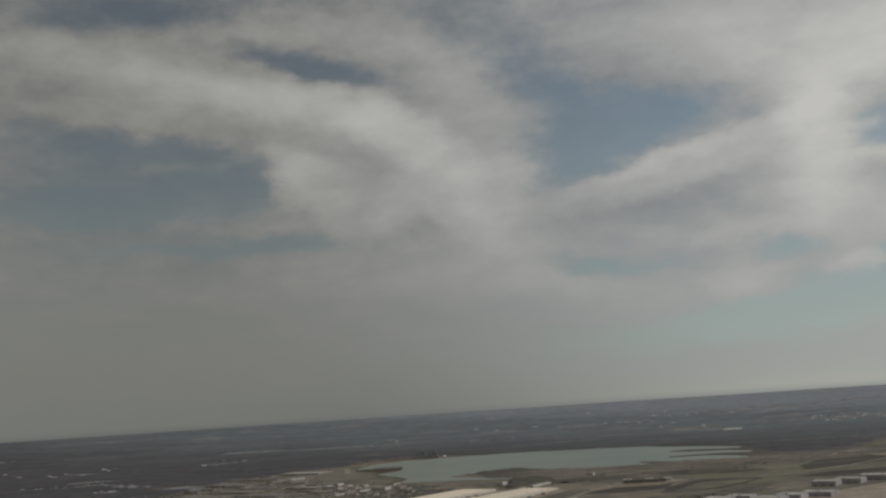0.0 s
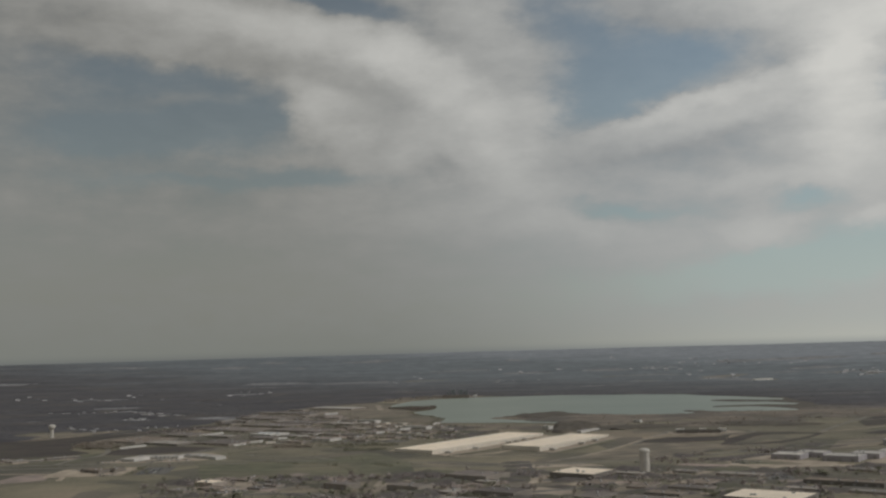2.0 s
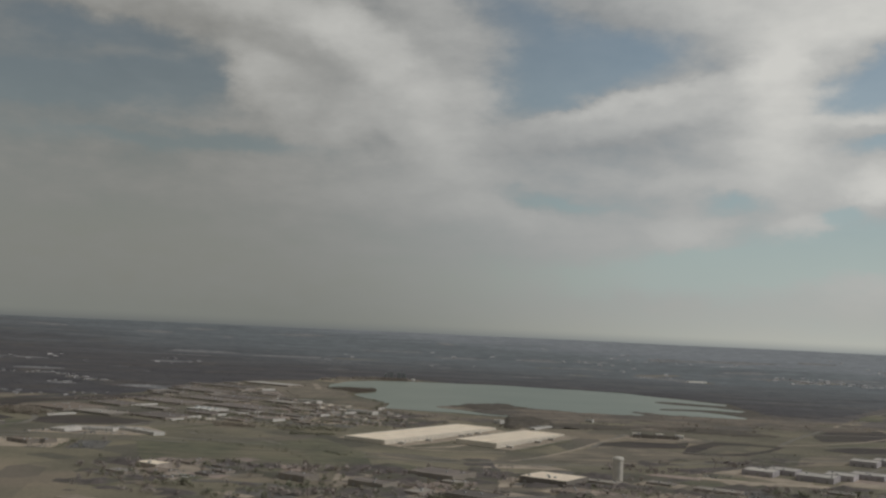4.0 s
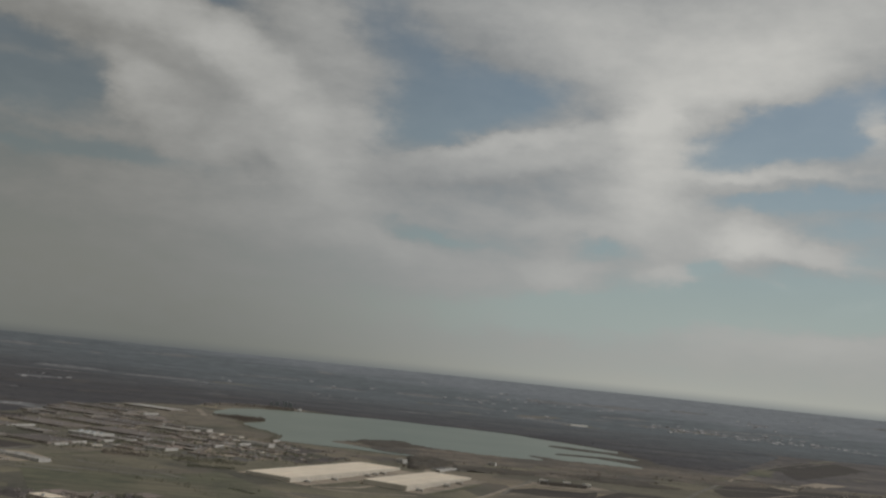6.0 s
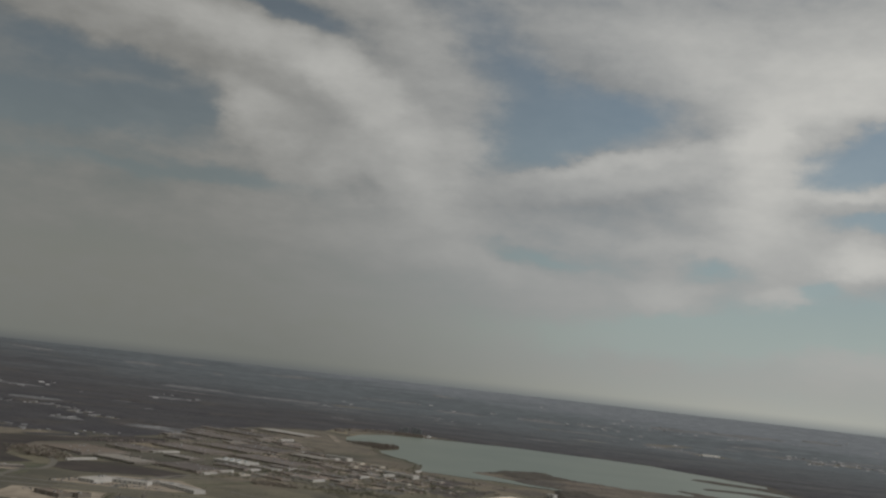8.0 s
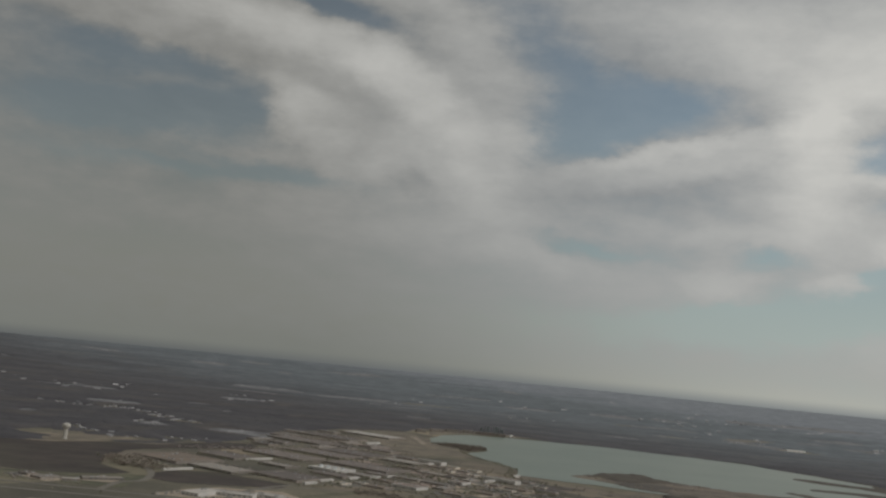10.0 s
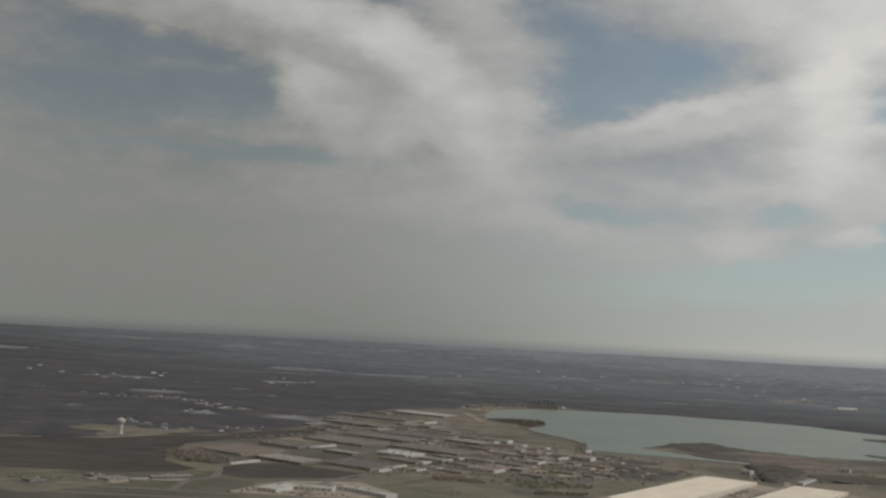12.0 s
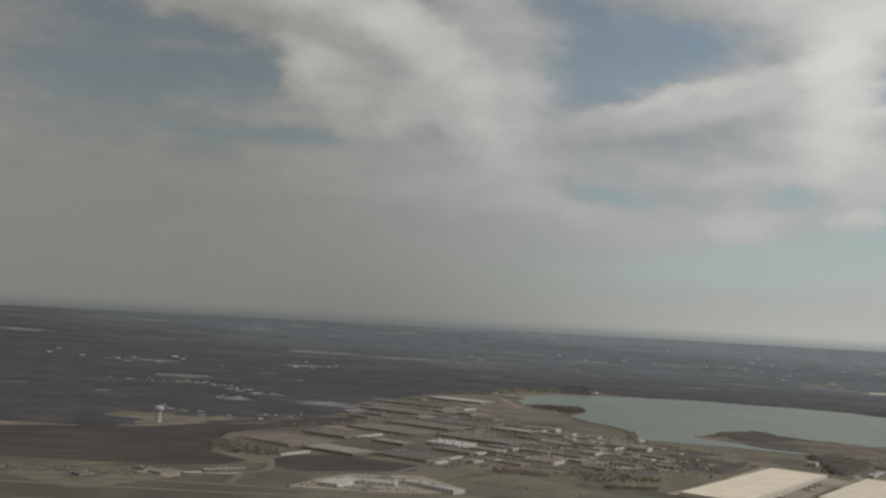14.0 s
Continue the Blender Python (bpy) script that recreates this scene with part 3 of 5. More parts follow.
patch("field", [(640, 1560), (720, 1680), (880, 1700), (840, 1570)], M_tan, 0.10, "dry tan field in brown scrub land")
patch("field", [(386, 1207), (438, 1238), (520, 1250), (600, 1240), (500, 1200), (405, 1177)], M_soil, 0.10, "dark bare strip beside farm lanes")
patch("field", [(-330, 1120), (-255, 1240), (-140, 1150), (-100, 1060), (-90, 950), (-270, 930), (-300, 1050)], M_olive, 0.08, "wide olive winter meadow with hedges")
patch("field", [(-640, 1475), (-560, 1530), (-545, 1500), (-575, 1425), (-640, 1400)], M_tan, 0.12, "sandy ground round a white water tower")
patch("field", [(60, 1070), (150, 1200), (205, 1160), (240, 1110), (120, 1020)], M_tan, 0.08, "dry tan field beside a big warehouse")
patch("field", [(-300, 1940), (-215, 2070), (-170, 1960), (-130, 1780), (-120, 1700), (-210, 1640), (-250, 1780)], M_tan, 0.08, "dry tan meadow above the reservoir shore")
patch("field", [(300, 1080), (420, 1260), (700, 1420), (820, 1300), (560, 1060)], M_olive, 0.08, "olive winter meadow cut by pale roads")
patch("field", [(-560, 1150), (-440, 1200), (-440, 1110), (-620, 1105)], M_olive, 0.08, "olive winter meadow beside a highway")
patch("parking_lot", [(-413, 1094), (-392, 1142), (-373, 1165), (-319, 1174), (-295, 1140), (-286, 1112), (-318, 1093), (-356, 1090)], M_lot, 0.14, "pale parking lot round white office blocks")
patch("parking_lot", [(-425, 980), (-424, 1042), (-352, 1050), (-354, 985)], M_lot, 0.14, "pale concrete lot round a low brown building")
patch("parking_lot", [(-480, 1130), (-474, 1171), (-456, 1166), (-450, 1134)], M_lot, 0.14, "pale gravel lot with parked cars")
patch("parking_lot", [(-275, 866), (-246, 925), (-198, 910), (-196, 850), (-240, 830)], M_lot, 0.14, "pale concrete lot beside low buildings")
patch("parking_lot", [(178, 1012), (237, 1034), (254, 1010), (232, 984), (268, 946), (250, 922), (190, 915)], M_lot, 0.14, "sandy lot beside dark sheds")
patch("parking_lot", [(-58, 899), (-22, 885), (-26, 929), (-54, 943)], M_asphalt, 0.15, "dark car park among sheds")
patch("parking_lot", [(158, 854), (197, 840), (208, 886), (174, 893)], M_asphalt, 0.15, "dark car park among sheds")
patch("parking_lot", [(-120, 830), (-118, 905), (-70, 900), (-60, 880), (-70, 855), (-106, 850)], M_lot, 0.14, "pale pinkish lot between dark sheds")
patch("parking_lot", [(-190, 850), (-196, 905), (-160, 912), (-160, 870)], M_tan, 0.14, "sandy lot between dark sheds")
patch("parking_lot", [(0, 860), (6, 915), (30, 930), (22, 868)], M_lot, 0.14, "sandy lot beside a white-roofed shed")
patch("parking_lot", [(110, 880), (118, 915), (170, 905), (150, 862)], M_tan, 0.14, "sandy ground round a standpipe")
patch("parking_lot", [(-344, 985), (-346, 1044), (-320, 1047), (-314, 990)], M_asphalt, 0.15, "dark asphalt lot full of parked cars")
patch("parking_lot", [(52, 1372), (100, 1330), (132, 1350), (80, 1388)], M_asphalt, 0.15, "grey yard behind the great warehouses")
patch("parking_lot", [(284, 938), (330, 996), (420, 1060), (540, 1090), (500, 970), (380, 890)], M_lot, 0.12, "sandy ground beside box-like sheds")
patch("parking_lot", [(332, 1130), (405, 1174), (354, 1072), (295, 1049)], M_tan, 0.13, "sandy bare plot beside a lane")
patch("parking_lot", [(41, 775), (51, 824), (80, 829), (120, 823), (110, 760)], M_tan, 0.26, "sandy open lot beside a street")
patch("parking_lot", [(0, 975), (5, 1008), (60, 1008), (75, 980)], M_lot, 0.14, "pale sandy building plot")
patch("parking_lot", [(-70, 800), (-60, 850), (30, 835), (25, 780)], M_lot, 0.14, "pale concrete yard")


def beside(lx, ly, v, u0, u1):
    """A line in plan along a block whose near left corner is given: v along the street, u into the block."""
    return [(lx + CV * v - SV * (u0 + (u1 - u0) * k / 6), ly + SV * v + CV * (u0 + (u1 - u0) * k / 6)) for k in range(7)]


for lx, ly, lv, lu, note in ((-121, 1162, 50, 216, "huge"), (-8, 1180, 48, 152, "white-roofed")):
    strip("yard", beside(lx, ly, lv + 8, -4, lu), 22, M_lot, 0.30, "pale concrete dock apron of a %s warehouse" % note)
    strip("yard", beside(lx, ly, -6, 0, lu + 8), 10, M_lot, 0.30, "sandy side lane of a %s warehouse" % note)
    strip("yard", beside(lx, ly, lv + 22, 2, lu * 0.8), 7, M_olive, 0.34, "grassy verge beside a dock apron")
strip("road", [(-62, 1118), (-30, 1134), (-6, 1160), (30, 1222), (70, 1290), (82, 1330)], 6, M_lot, 0.22, "pale lane between the great warehouses")
strip("road", [(-62, 1118), (-40, 1106), (0, 1112), (36, 1124)], 5, M_lot, 0.22, "pale lane before the great warehouses")
strip("shore", [(-204, 1990), (-197, 1944), (-188, 1852)], 10, M_lot, 0.3, "pale sandy bank beside a wooded spit")
patch("field", [(-175, 2060), (-156, 2110), (-104, 2172), (-44, 2198), (0, 2214), (-20, 2330), (-90, 2275), (-175, 2200)], M_tan, 0.12, "sandy ground round a lakeside power station")
EAST_FIELDS = [[(753, 1787), (1053, 2108), (1030, 1960), (951, 1877), (685, 1602)], [(575, 1455), (712, 1593), (760, 1590), (725, 1554), (589, 1430)], [(620, 1640), (700, 1760), (740, 1770), (664, 1630)]]
patch("field", EAST_FIELDS[0], M_soil, 0.22, "dark ploughed field in brown scrub land")
patch("field", EAST_FIELDS[1], M_lot, 0.22, "pale bare plot beside a country lane")
patch("field", EAST_FIELDS[2], M_olive, 0.20, "small olive meadow beside a country road")
strip("road", [(567, 1551), (627, 1512), (706, 1484), (900, 1440)], 5, M_lot, 0.26, "pale lane beyond a ploughed field")
plots = random.Random(8)
for k in range(60):
    x, y = plots.uniform(-300, -60), plots.uniform(1265, 1560)
    if not (-0.9 * (x + 180) - 90 < y - 1400 < -0.9 * (x + 180) + 130):
        continue
    w, d = plots.uniform(14, 40), plots.uniform(12, 30)
    patch("parking_lot", [(x + CV * p * w - SV * q * d, y + SV * p * w + CV * q * d) for p, q in ((-0.5, -0.5), (0.5, -0.45), (0.46, 0.5), (-0.4, 0.48))], plots.choice((M_lot, M_tan, M_asphalt, M_pink)), 0.12 + 0.003 * k, "worn lot between small industrial sheds")
for k in range(70):
    x, y = plots.uniform(-290, 420), plots.uniform(730, 965)
    w, d = plots.uniform(16, 48), plots.uniform(10, 26)
    patch("parking_lot", [(x + CV * p * w - SV * q * d, y + SV * p * w + CV * q * d) for p, q in ((-0.5, -0.5), (0.5, -0.42), (0.44, 0.5), (-0.4, 0.46))], plots.choice((M_lot, M_tan, M_asphalt, M_pink, M_olive)), 0.10 + 0.002 * k, "worn yard among sheds and bare trees")
strip("road", [(-240, 1290), (-170, 1240), (-120, 1230)], 5, M_asphalt, 0.25, "grey street between industrial sheds")
strip("road", [(-250, 1420), (-160, 1355), (-60, 1290)], 5, M_concrete_road, 0.25, "pale street between industrial sheds")
strip("road", [(-240, 1520), (-150, 1455), (-60, 1380)], 5, M_concrete_road, 0.25, "pale street between industrial sheds")
strip("road", [(-1500, 1100), (-900, 1094), (-495, 1089), (-355, 1081), (-237, 1082), (-100, 1050), (60, 1010)], 6, M_concrete_road, 0.16, "straight pale concrete highway")
strip("road", [(-1500, 1062), (-900, 1058), (-487, 1057), (-392, 1062), (-264, 1060), (-110, 1020), (60, 990)], 6, M_concrete_road, 0.16, "second pale carriageway of the highway")
strip("road", [(352, 1236), (401, 1314), (454, 1391), (526, 1500), (603, 1590), (762, 1823), (1100, 2200)], 5, M_concrete_road, 0.17, "pale country road running towards the woods")
strip("road", [(43, 1016), (145, 1039), (262, 1079), (369, 1111), (620, 1190), (900, 1270)], 6, M_concrete_road, 0.16, "pale road past sheds and meadows")
strip("road", [(140, 1196), (180, 1179), (218, 1158), (249, 1123), (250, 1100)], 4, M_concrete_road, 0.18, "narrow pale track beside a dark field")
strip("road", [(532, 1512), (549, 1491), (600, 1462), (720, 1450)], 5, M_concrete_road, 0.18, "pale lane beyond a ploughed field")
strip("road", [(-340, 1176), (-300, 1215), (-220, 1240), (-120, 1262)], 5, M_concrete_road, 0.18, "pale street at the edge of the park")
strip("road", [(30, 1040), (56, 1074), (105, 1150), (158, 1238), (194, 1279)], 5, M_lot, 0.2, "sandy road from the warehouses to a farm")
strip("road", [(30, 1040), (110, 1136), (152, 1224), (190, 1290), (200, 1302), (262, 1296), (285, 1262), (240, 1246), (180, 1252), (160, 1238)], 4, M_concrete_road, 0.18, "pale road looping round a farm yard")
strip("road", [(-470, 1275), (-455, 1250), (-441, 1211), (-437, 1164), (-450, 1140), (-452, 1092)], 6, M_concrete_road, 0.18, "curved pale access road")
strip("road", [(-360, 1084), (-345, 1167), (-320, 1222), (-253, 1309), (-190, 1390), (-120, 1470)], 6, M_concrete_road, 0.18, "pale road into the industrial park")
strip("road", [(-270, 1140), (-254, 1126), (-202, 1108), (-160, 1066), (-110, 1030)], 5, M_concrete_road, 0.19, "pale curved slip road")
strip("road", [(-280, 820), (-190, 840), (-60, 800), (60, 830), (200, 800), (420, 760)], 7, M_asphalt, 0.16, "grey asphalt street between sheds")
strip("road", [(330, 1010), (420, 1090), (560, 1200), (760, 1310)], 6, M_concrete_road, 0.18, "pale lane past box-like sheds")
strip("road", [(400, 1230), (520, 1260), (700, 1270)], 5, M_concrete_road, 0.18, "pale farm lane across a meadow")
strip("road", [(430, 1370), (560, 1390), (800, 1380)], 5, M_concrete_road, 0.18, "pale farm lane beside a dark field")


# ---------------------------------------------------------------- buildings
def building(name, label, x, y, lv, lu, h, turn=GRID, roof=M_grey_roof, wall=M_wall, doors=4, units=3, category="warehouse", group="", roof_label="", windows=0, parapet=0.35):
    """A flat-roofed block: walls, a roof sheet inside a parapet, dock doors or windows and roof units. lv runs along the street, lu into the block."""
    b = thing(name, label, category, x, y, land(x, y), turn, group)
    hx, hy, t, sink = lv / 2, lu / 2, 0.3, max(lv, lu) * 0.02
    part("wall", box_data([(-hx, hx, -hy, -hy + t, -sink, h), (-hx, hx, hy - t, hy, -sink, h), (-hx, -hx + t, -hy + t, hy - t, -sink, h), (hx - t, hx, -hy + t, hy - t, -sink, h)]), wall, b)
    ridge = parapet * 0.9
    verts = [(-hx + t, -hy + t, h - parapet), (hx - t, -hy + t, h - parapet), (hx - t, 0, h - parapet + ridge), (hx - t, hy - t, h - parapet), (-hx + t, hy - t, h - parapet), (-hx + t, 0, h - parapet + ridge)]
    part("roof", (verts, [(0, 1, 2, 5), (5, 2, 3, 4)]), roof, b, roof_label)
    if doors:
        dw = min(2.2, lv / doors * 0.55)
        me = mesh_of("loading_door", *box_data([(-dw / 2, dw / 2, -0.12, 0.1, 0.15, min(2.6, h * 0.6))]), M_door)
        for i in range(doors):
            part("loading_door", me, M_door, b, "", ((i + 0.5) / doors * lv - hx, -hy, 0))
    if windows:
        ww = lv / windows * 0.42
        me = mesh_of("window", *box_data([(-ww / 2, ww / 2, -0.08, 0.1, h * 0.45, h * 0.68)]), M_glass)
        for i in range(windows):
            part("window", me, M_glass, b, "", ((i + 0.5) / windows * lv - hx, -hy, 0))
    rng = random.Random(int(x * 7 + y))
    if units:
        me = mesh_of("roof_unit", *box_data([(-0.9, 0.9, -0.7, 0.7, -0.3, 0.9)]), M_unit)
        cap = mesh_of("fan_cap", *lathe([(0.55, 0.9), (0.55, 1.05), (0.4, 1.1)], 10), M_dark_wall)
        for i in range(units):
            unit = part("roof_unit", me, M_unit, b, "", (rng.uniform(-0.8, 0.8) * hx, rng.uniform(-0.7, 0.7) * hy, h - parapet * 0.5))
            part("fan_cap", cap, M_dark_wall, unit)
    return b


def on_grid(lx, ly, lv, lu):
    """Centre of a block from its near left corner."""
    return lx + CV * lv / 2 - SV * lu / 2, ly + SV * lv / 2 + CV * lu / 2


# the two great white-roofed warehouses
GREAT = ((-121, 1162, 50, 216, "longer"), (-8, 1180, 48, 152, "shorter"))
for lx, ly, lv, lu, note in GREAT:
    x, y = on_grid(lx, ly, lv, lu)
    wh = building("warehouse", "huge %s cream-roofed distribution warehouse on a concrete yard" % note, x, y, lv, lu, 4.2, GRID, M_white_roof, M_cream_wall, 0, 0, group="great warehouses", roof_label="cream-white membrane roof")
    part("ridge_vent", box_data([(-0.22, 0.22, -lu * 0.48, lu * 0.48, 3.9, 4.3)]), M_white_roof, wh)
    dm = mesh_of("dock_door", *box_data([(-0.1, 0.14, -0.8, 0.8, 0.4, 2.2)]), M_pale_front)
    for i in range(26):
        part("dock_door", dm, M_pale_front, wh, "", (lv / 2, (i + 0.5) / 26 * lu * 0.92 - lu * 0.46, 0))

# blocks placed one by one: centre, along, into, height, roof, wall, label
W, G, P, B = M_white_roof, M_grey_roof, M_pale_roof, M_brown_roof
LONG_BLOCKS = (
    (-447, 1348, 66, 64, 2.4, B, M_wall, "wide brown-roofed warehouse with white parapets"),
    (-407, 1415, 56, 40, 2.4, G, M_wall, "grey-roofed warehouse with a white front"),
    (-355, 1479, 86, 48, 2.4, G, M_wall, "long grey-roofed warehouse in a row"),
    (-314, 1542, 86, 44, 2.4, G, M_wall, "long grey-roofed warehouse in a row"),
    (-278, 1583, 80, 48, 2.4, G, M_wall, "long brown-grey warehouse in a row"),
    (-393, 1294, 60, 34, 2.4, P, M_wall, "light grey warehouse beside a dark field"),
    (-325, 1283, 58, 46, 2.4, G, M_wall, "grey warehouse with two white front corners"),
    (-348, 1370, 38, 20, 2.4, P, M_wall, "small pale warehouse in the park"),
    (-292, 1376, 38, 32, 3.2, M_pale_front, M_white_wall, "pale-roofed warehouse with bright skylights"),
    (-258, 1438, 90, 46, 2.4, G, M_wall, "long brown-grey warehouse in a row"),
    (-288, 1331, 44, 20, 2.3, G, M_wall, "narrow grey warehouse ending at a street"),
)
LONG_BLOCKS += (
    (-258, 1351, 28, 19, 2.3, P, M_wall, "narrow pale warehouse ending at a street"),
    (-243, 1374, 28, 17, 2.3, G, M_wall, "narrow grey warehouse ending at a street"),
    (-216, 1536, 50, 30, 2.4, P, M_wall, "long pale warehouse in a row"),
)
SHORE_BLOCKS = (
    (-353, 1702, 96, 46, 2.4, G, M_wall, "long grey warehouse at the edge of the woods"),
    (-322, 1809, 96, 42, 2.4, G, M_wall, "long pale warehouse at the edge of the woods"),
    (-268, 1920, 98, 42, 2.6, M_pale_front, M_wall, "long pale-roofed hall above the meadow"),
    (-182, 1556, 34, 12, 4, P, M_white_wall, "narrow white-fronted shed near the reservoir"),
    (-108, 1424, 40, 12, 4, P, M_white_wall, "narrow white shed near the shore"),
    (104, 1336, 6, 44, 2.0, M_pale_front, M_white_wall, "long narrow pale shed behind the great warehouses"),
    (58, 1374, 9, 10, 4.2, M_pale_front, M_white_wall, "small white shed beside dark bushes"),
    (181, 1433, 9, 6, 3.4, M_pale_front, M_white_wall, "small white shed in brown scrub"),
    (46, 896, 39, 38, 5.2, W, M_dark_wall, "white-roofed shed with dark walls beside a standpipe"),
    (-386, 1014, 28, 13, 3.2, B, M_dark_wall, "low brown building on a pale lot"),
    (-366, 1015, 8, 12, 3.6, B, M_dark_wall, "small brown plant building"),
)
STREET_BLOCKS = (
    (-252, 896, 22, 16, 4, W, M_wall, "small white-roofed building on a lot"),
    (-38, 904, 40, 34, 4.5, G, M_dark_wall, "dark flat-roofed shed among bare trees"),
    (150, 744, 50, 40, 4.5, W, M_wall, "wide pale-roofed hall by a street"),
    (240, 990, 26, 24, 4.6, M_pale_front, M_lilac_wall, "box-like grey shed with a pale roof by a sandy lot"),
    (264, 1000, 24, 22, 4.6, M_pale_front, M_lilac_wall, "box-like grey shed with a pale roof by a sandy lot"),
    (278, 962, 30, 26, 4.8, M_pale_front, M_lilac_wall, "box-like grey shed with a pale roof by a sandy lot"),
    (304, 976, 24, 24, 4.8, M_pale_front, M_lilac_wall, "box-like grey shed with a pale roof by a sandy lot"),
    (332, 984, 28, 24, 4.6, M_pale_front, M_lilac_wall, "box-like grey shed with a pale roof by a sandy lot"),
    (372, 1076, 24, 22, 5.4, M_pale_front, M_lilac_wall, "tall box-like grey shed beside a lane"),
    (400, 1086, 26, 22, 5.4, M_pale_front, M_lilac_wall, "tall box-like pale shed beside a lane"),
    (436, 1106, 32, 24, 5.4, M_pale_front, M_lilac_wall, "tall box-like pale shed beside a lane"),
    (-143, 862, 24, 16, 4.4, G, M_dark_wall, "dark gabled shed with white ends among trees"),
    (-90, 842, 30, 18, 4.4, G, M_dark_wall, "dark gabled shed with white ends among trees"),
    (-22, 802, 34, 24, 4.2, G, M_dark_wall, "wide grey flat-roofed hall by a street"),
    (224, 812, 56, 16, 3.2, B, M_dark_wall, "long low brown shed by a street"),
)
BLOCKS = LONG_BLOCKS + SHORE_BLOCKS + STREET_BLOCKS
for x, y, lv, lu, h, roof, wall, label in BLOCKS:
    building("warehouse", label, x, y, lv, lu, h, GRID, roof, wall, max(2, int(lv / 8)), 2 + int(lv * lu / 700), group="warehouses of the park", roof_label="")
# white office fronts at the sunny ends of the rows: centre, length, height
for x, y, lu, h in ((-320, 1463, 34, 2.3), (-280, 1528, 38, 2.3), (-248, 1562, 26, 2.3), (-228, 1592, 24, 2.3), (-374, 1411, 40, 2.4), (-303, 1248, 18, 2.6), (-291, 1281, 20, 2.6), (-266, 1321, 17, 2.6), (-246, 1345, 17, 2.6), (-230, 1366, 15, 2.6), (-262, 1764, 30, 3.2), (-184, 1543, 26, 2.8), (-122, 1415, 26, 2.8), (-428, 1258, 36, 2.2), (-85, 1494, 14, 2.6)):
    building("office_block", "low white office at the end of a warehouse row", x, y, 3.0, lu, h * 0.85, GRID, M_pale_front, M_white_wall, 0, 0, "office", "row-end offices")
building("shed", "wide shed with a pale pinkish roof beside a street", -210, 1296, 30, 20, 2.6, GRID, M_pink, M_white_wall, 3, 2, "shed", "small sheds")
building("shed", "gabled shed with a pale pinkish front", -158, 1368, 18, 16, 3.0, GRID, M_pink, M_white_wall, 2, 1, "shed", "small sheds")

for x, y, lv, lu, h, roof, wall, label in ((224, 1274, 50, 12, 3.2, M_soil, M_dark_wall, "long low dark poultry shed on a pale apron"), (206, 1290, 9, 6, 3.8, W, M_bright_wall, "small white farm shed behind a dark barn"), (231, 1284, 8, 6, 3.8, W, M_bright_wall, "small white farm shed behind a dark barn"), (252, 1277, 9, 6, 3.8, W, M_bright_wall, "small white farm shed behind a dark barn")):
    building("farm_shed", label, x, y, lv, lu, h, -0.24, roof, wall, 3, 1, "farm building", "farm sheds")
patch("parking_lot", [(193, 1262), (190, 1296), (262, 1290), (276, 1252), (248, 1250)], M_lot, 0.12, "pale apron round a dark farm shed")

building("store", "long low pale building beside a highway", -466, 1146, 34, 10, 2.2, 0.55, P, M_wall, 0, 3, "shop", windows=8)
building("store", "small pale building beside a highway", -484, 1122, 14, 8, 2.2, 0.3, M_pale_front, M_wall, 2, 1, "shop")
patch("field", [(-455, 940), (-452, 1000), (-436, 1006), (-420, 996), (-412, 960)], M_pink, 0.13, "bare brown plot beside a curved lane")
strip("road", [(-398, 955), (-405, 984), (-419, 1002), (-440, 1011), (-480, 1016)], 5, M_lot, 0.24, "pale curved lane beside a bare plot")
# white office blocks on their lot
for x, y, lv, lu, turn, label in ((-377, 1116, 16, 34, GRID + 0.2, "white two-storey office block on a pale lot"), (-353, 1124, 34, 14, -0.12, "long white office block on a pale lot"), (-308, 1118, 46, 12, -0.75, "bent white office block on a pale lot"), (-326, 1132, 22, 11, -0.30, "white office block on a pale lot")):
    building("office_block", label, x, y, lv, lu, 3.0, turn, M_pale_front, M_white_wall, 0, 3, "office", "office blocks", windows=max(3, int(lv / 4)))

# bright skylights on the white roof in the middle of the park
M_dome = material("glossy_acrylic_dome", (0.86, 0.86, 0.84), (0.80, 0.80, 0.78), 0.5, 0.10, fine=2, metal=0.9)
sky_me = mesh_of("skylight", *lathe([(2.4, -0.3), (2.4, 0.2), (2.1, 0.8), (1.6, 1.35), (0.8, 1.75), (0.1, 1.85)], 20), M_dome, True)
for o in bpy.data.objects:
    if o.name.startswith("warehouse") and o.parent is None and abs(o.location.x + 292) < 1 and abs(o.location.y - 1376) < 1:
        for k in range(7):
            part("skylight", sky_me, M_dome, o, "glossy white skylight dome", (-15 + 4.8 * k, 4 * (-1) ** k - 4, 3.1))

# the rest of the park: streets of smaller sheds
rng = random.Random(4)
taken = [(x, y, max(lv, lu) * 0.5) for x, y, lv, lu, *_ in BLOCKS] + [(-210, 1296, 17), (-158, 1368, 12), (-184, 1543, 12), (-122, 1415, 12)]
SHEDS = []
for k, (lv, lu, h, roof, wall) in enumerate(((30, 18, 2.0, G, M_wall), (20, 14, 1.9, P, M_wall), (40, 22, 2.1, G, M_wall), (14, 10, 1.8, P, M_cream_wall), (26, 16, 1.9, B, M_wall), (34, 15, 2.0, P, M_wall), (14, 10, 1.8, G, M_wall))):
    SHEDS.append((lv, lu, building("shed", "small flat-roofed industrial shed in a row", 0, 0, lv, lu, h, 0, roof, wall, max(2, int(lv / 6)), 2, "shed", "small sheds")))
used = set()


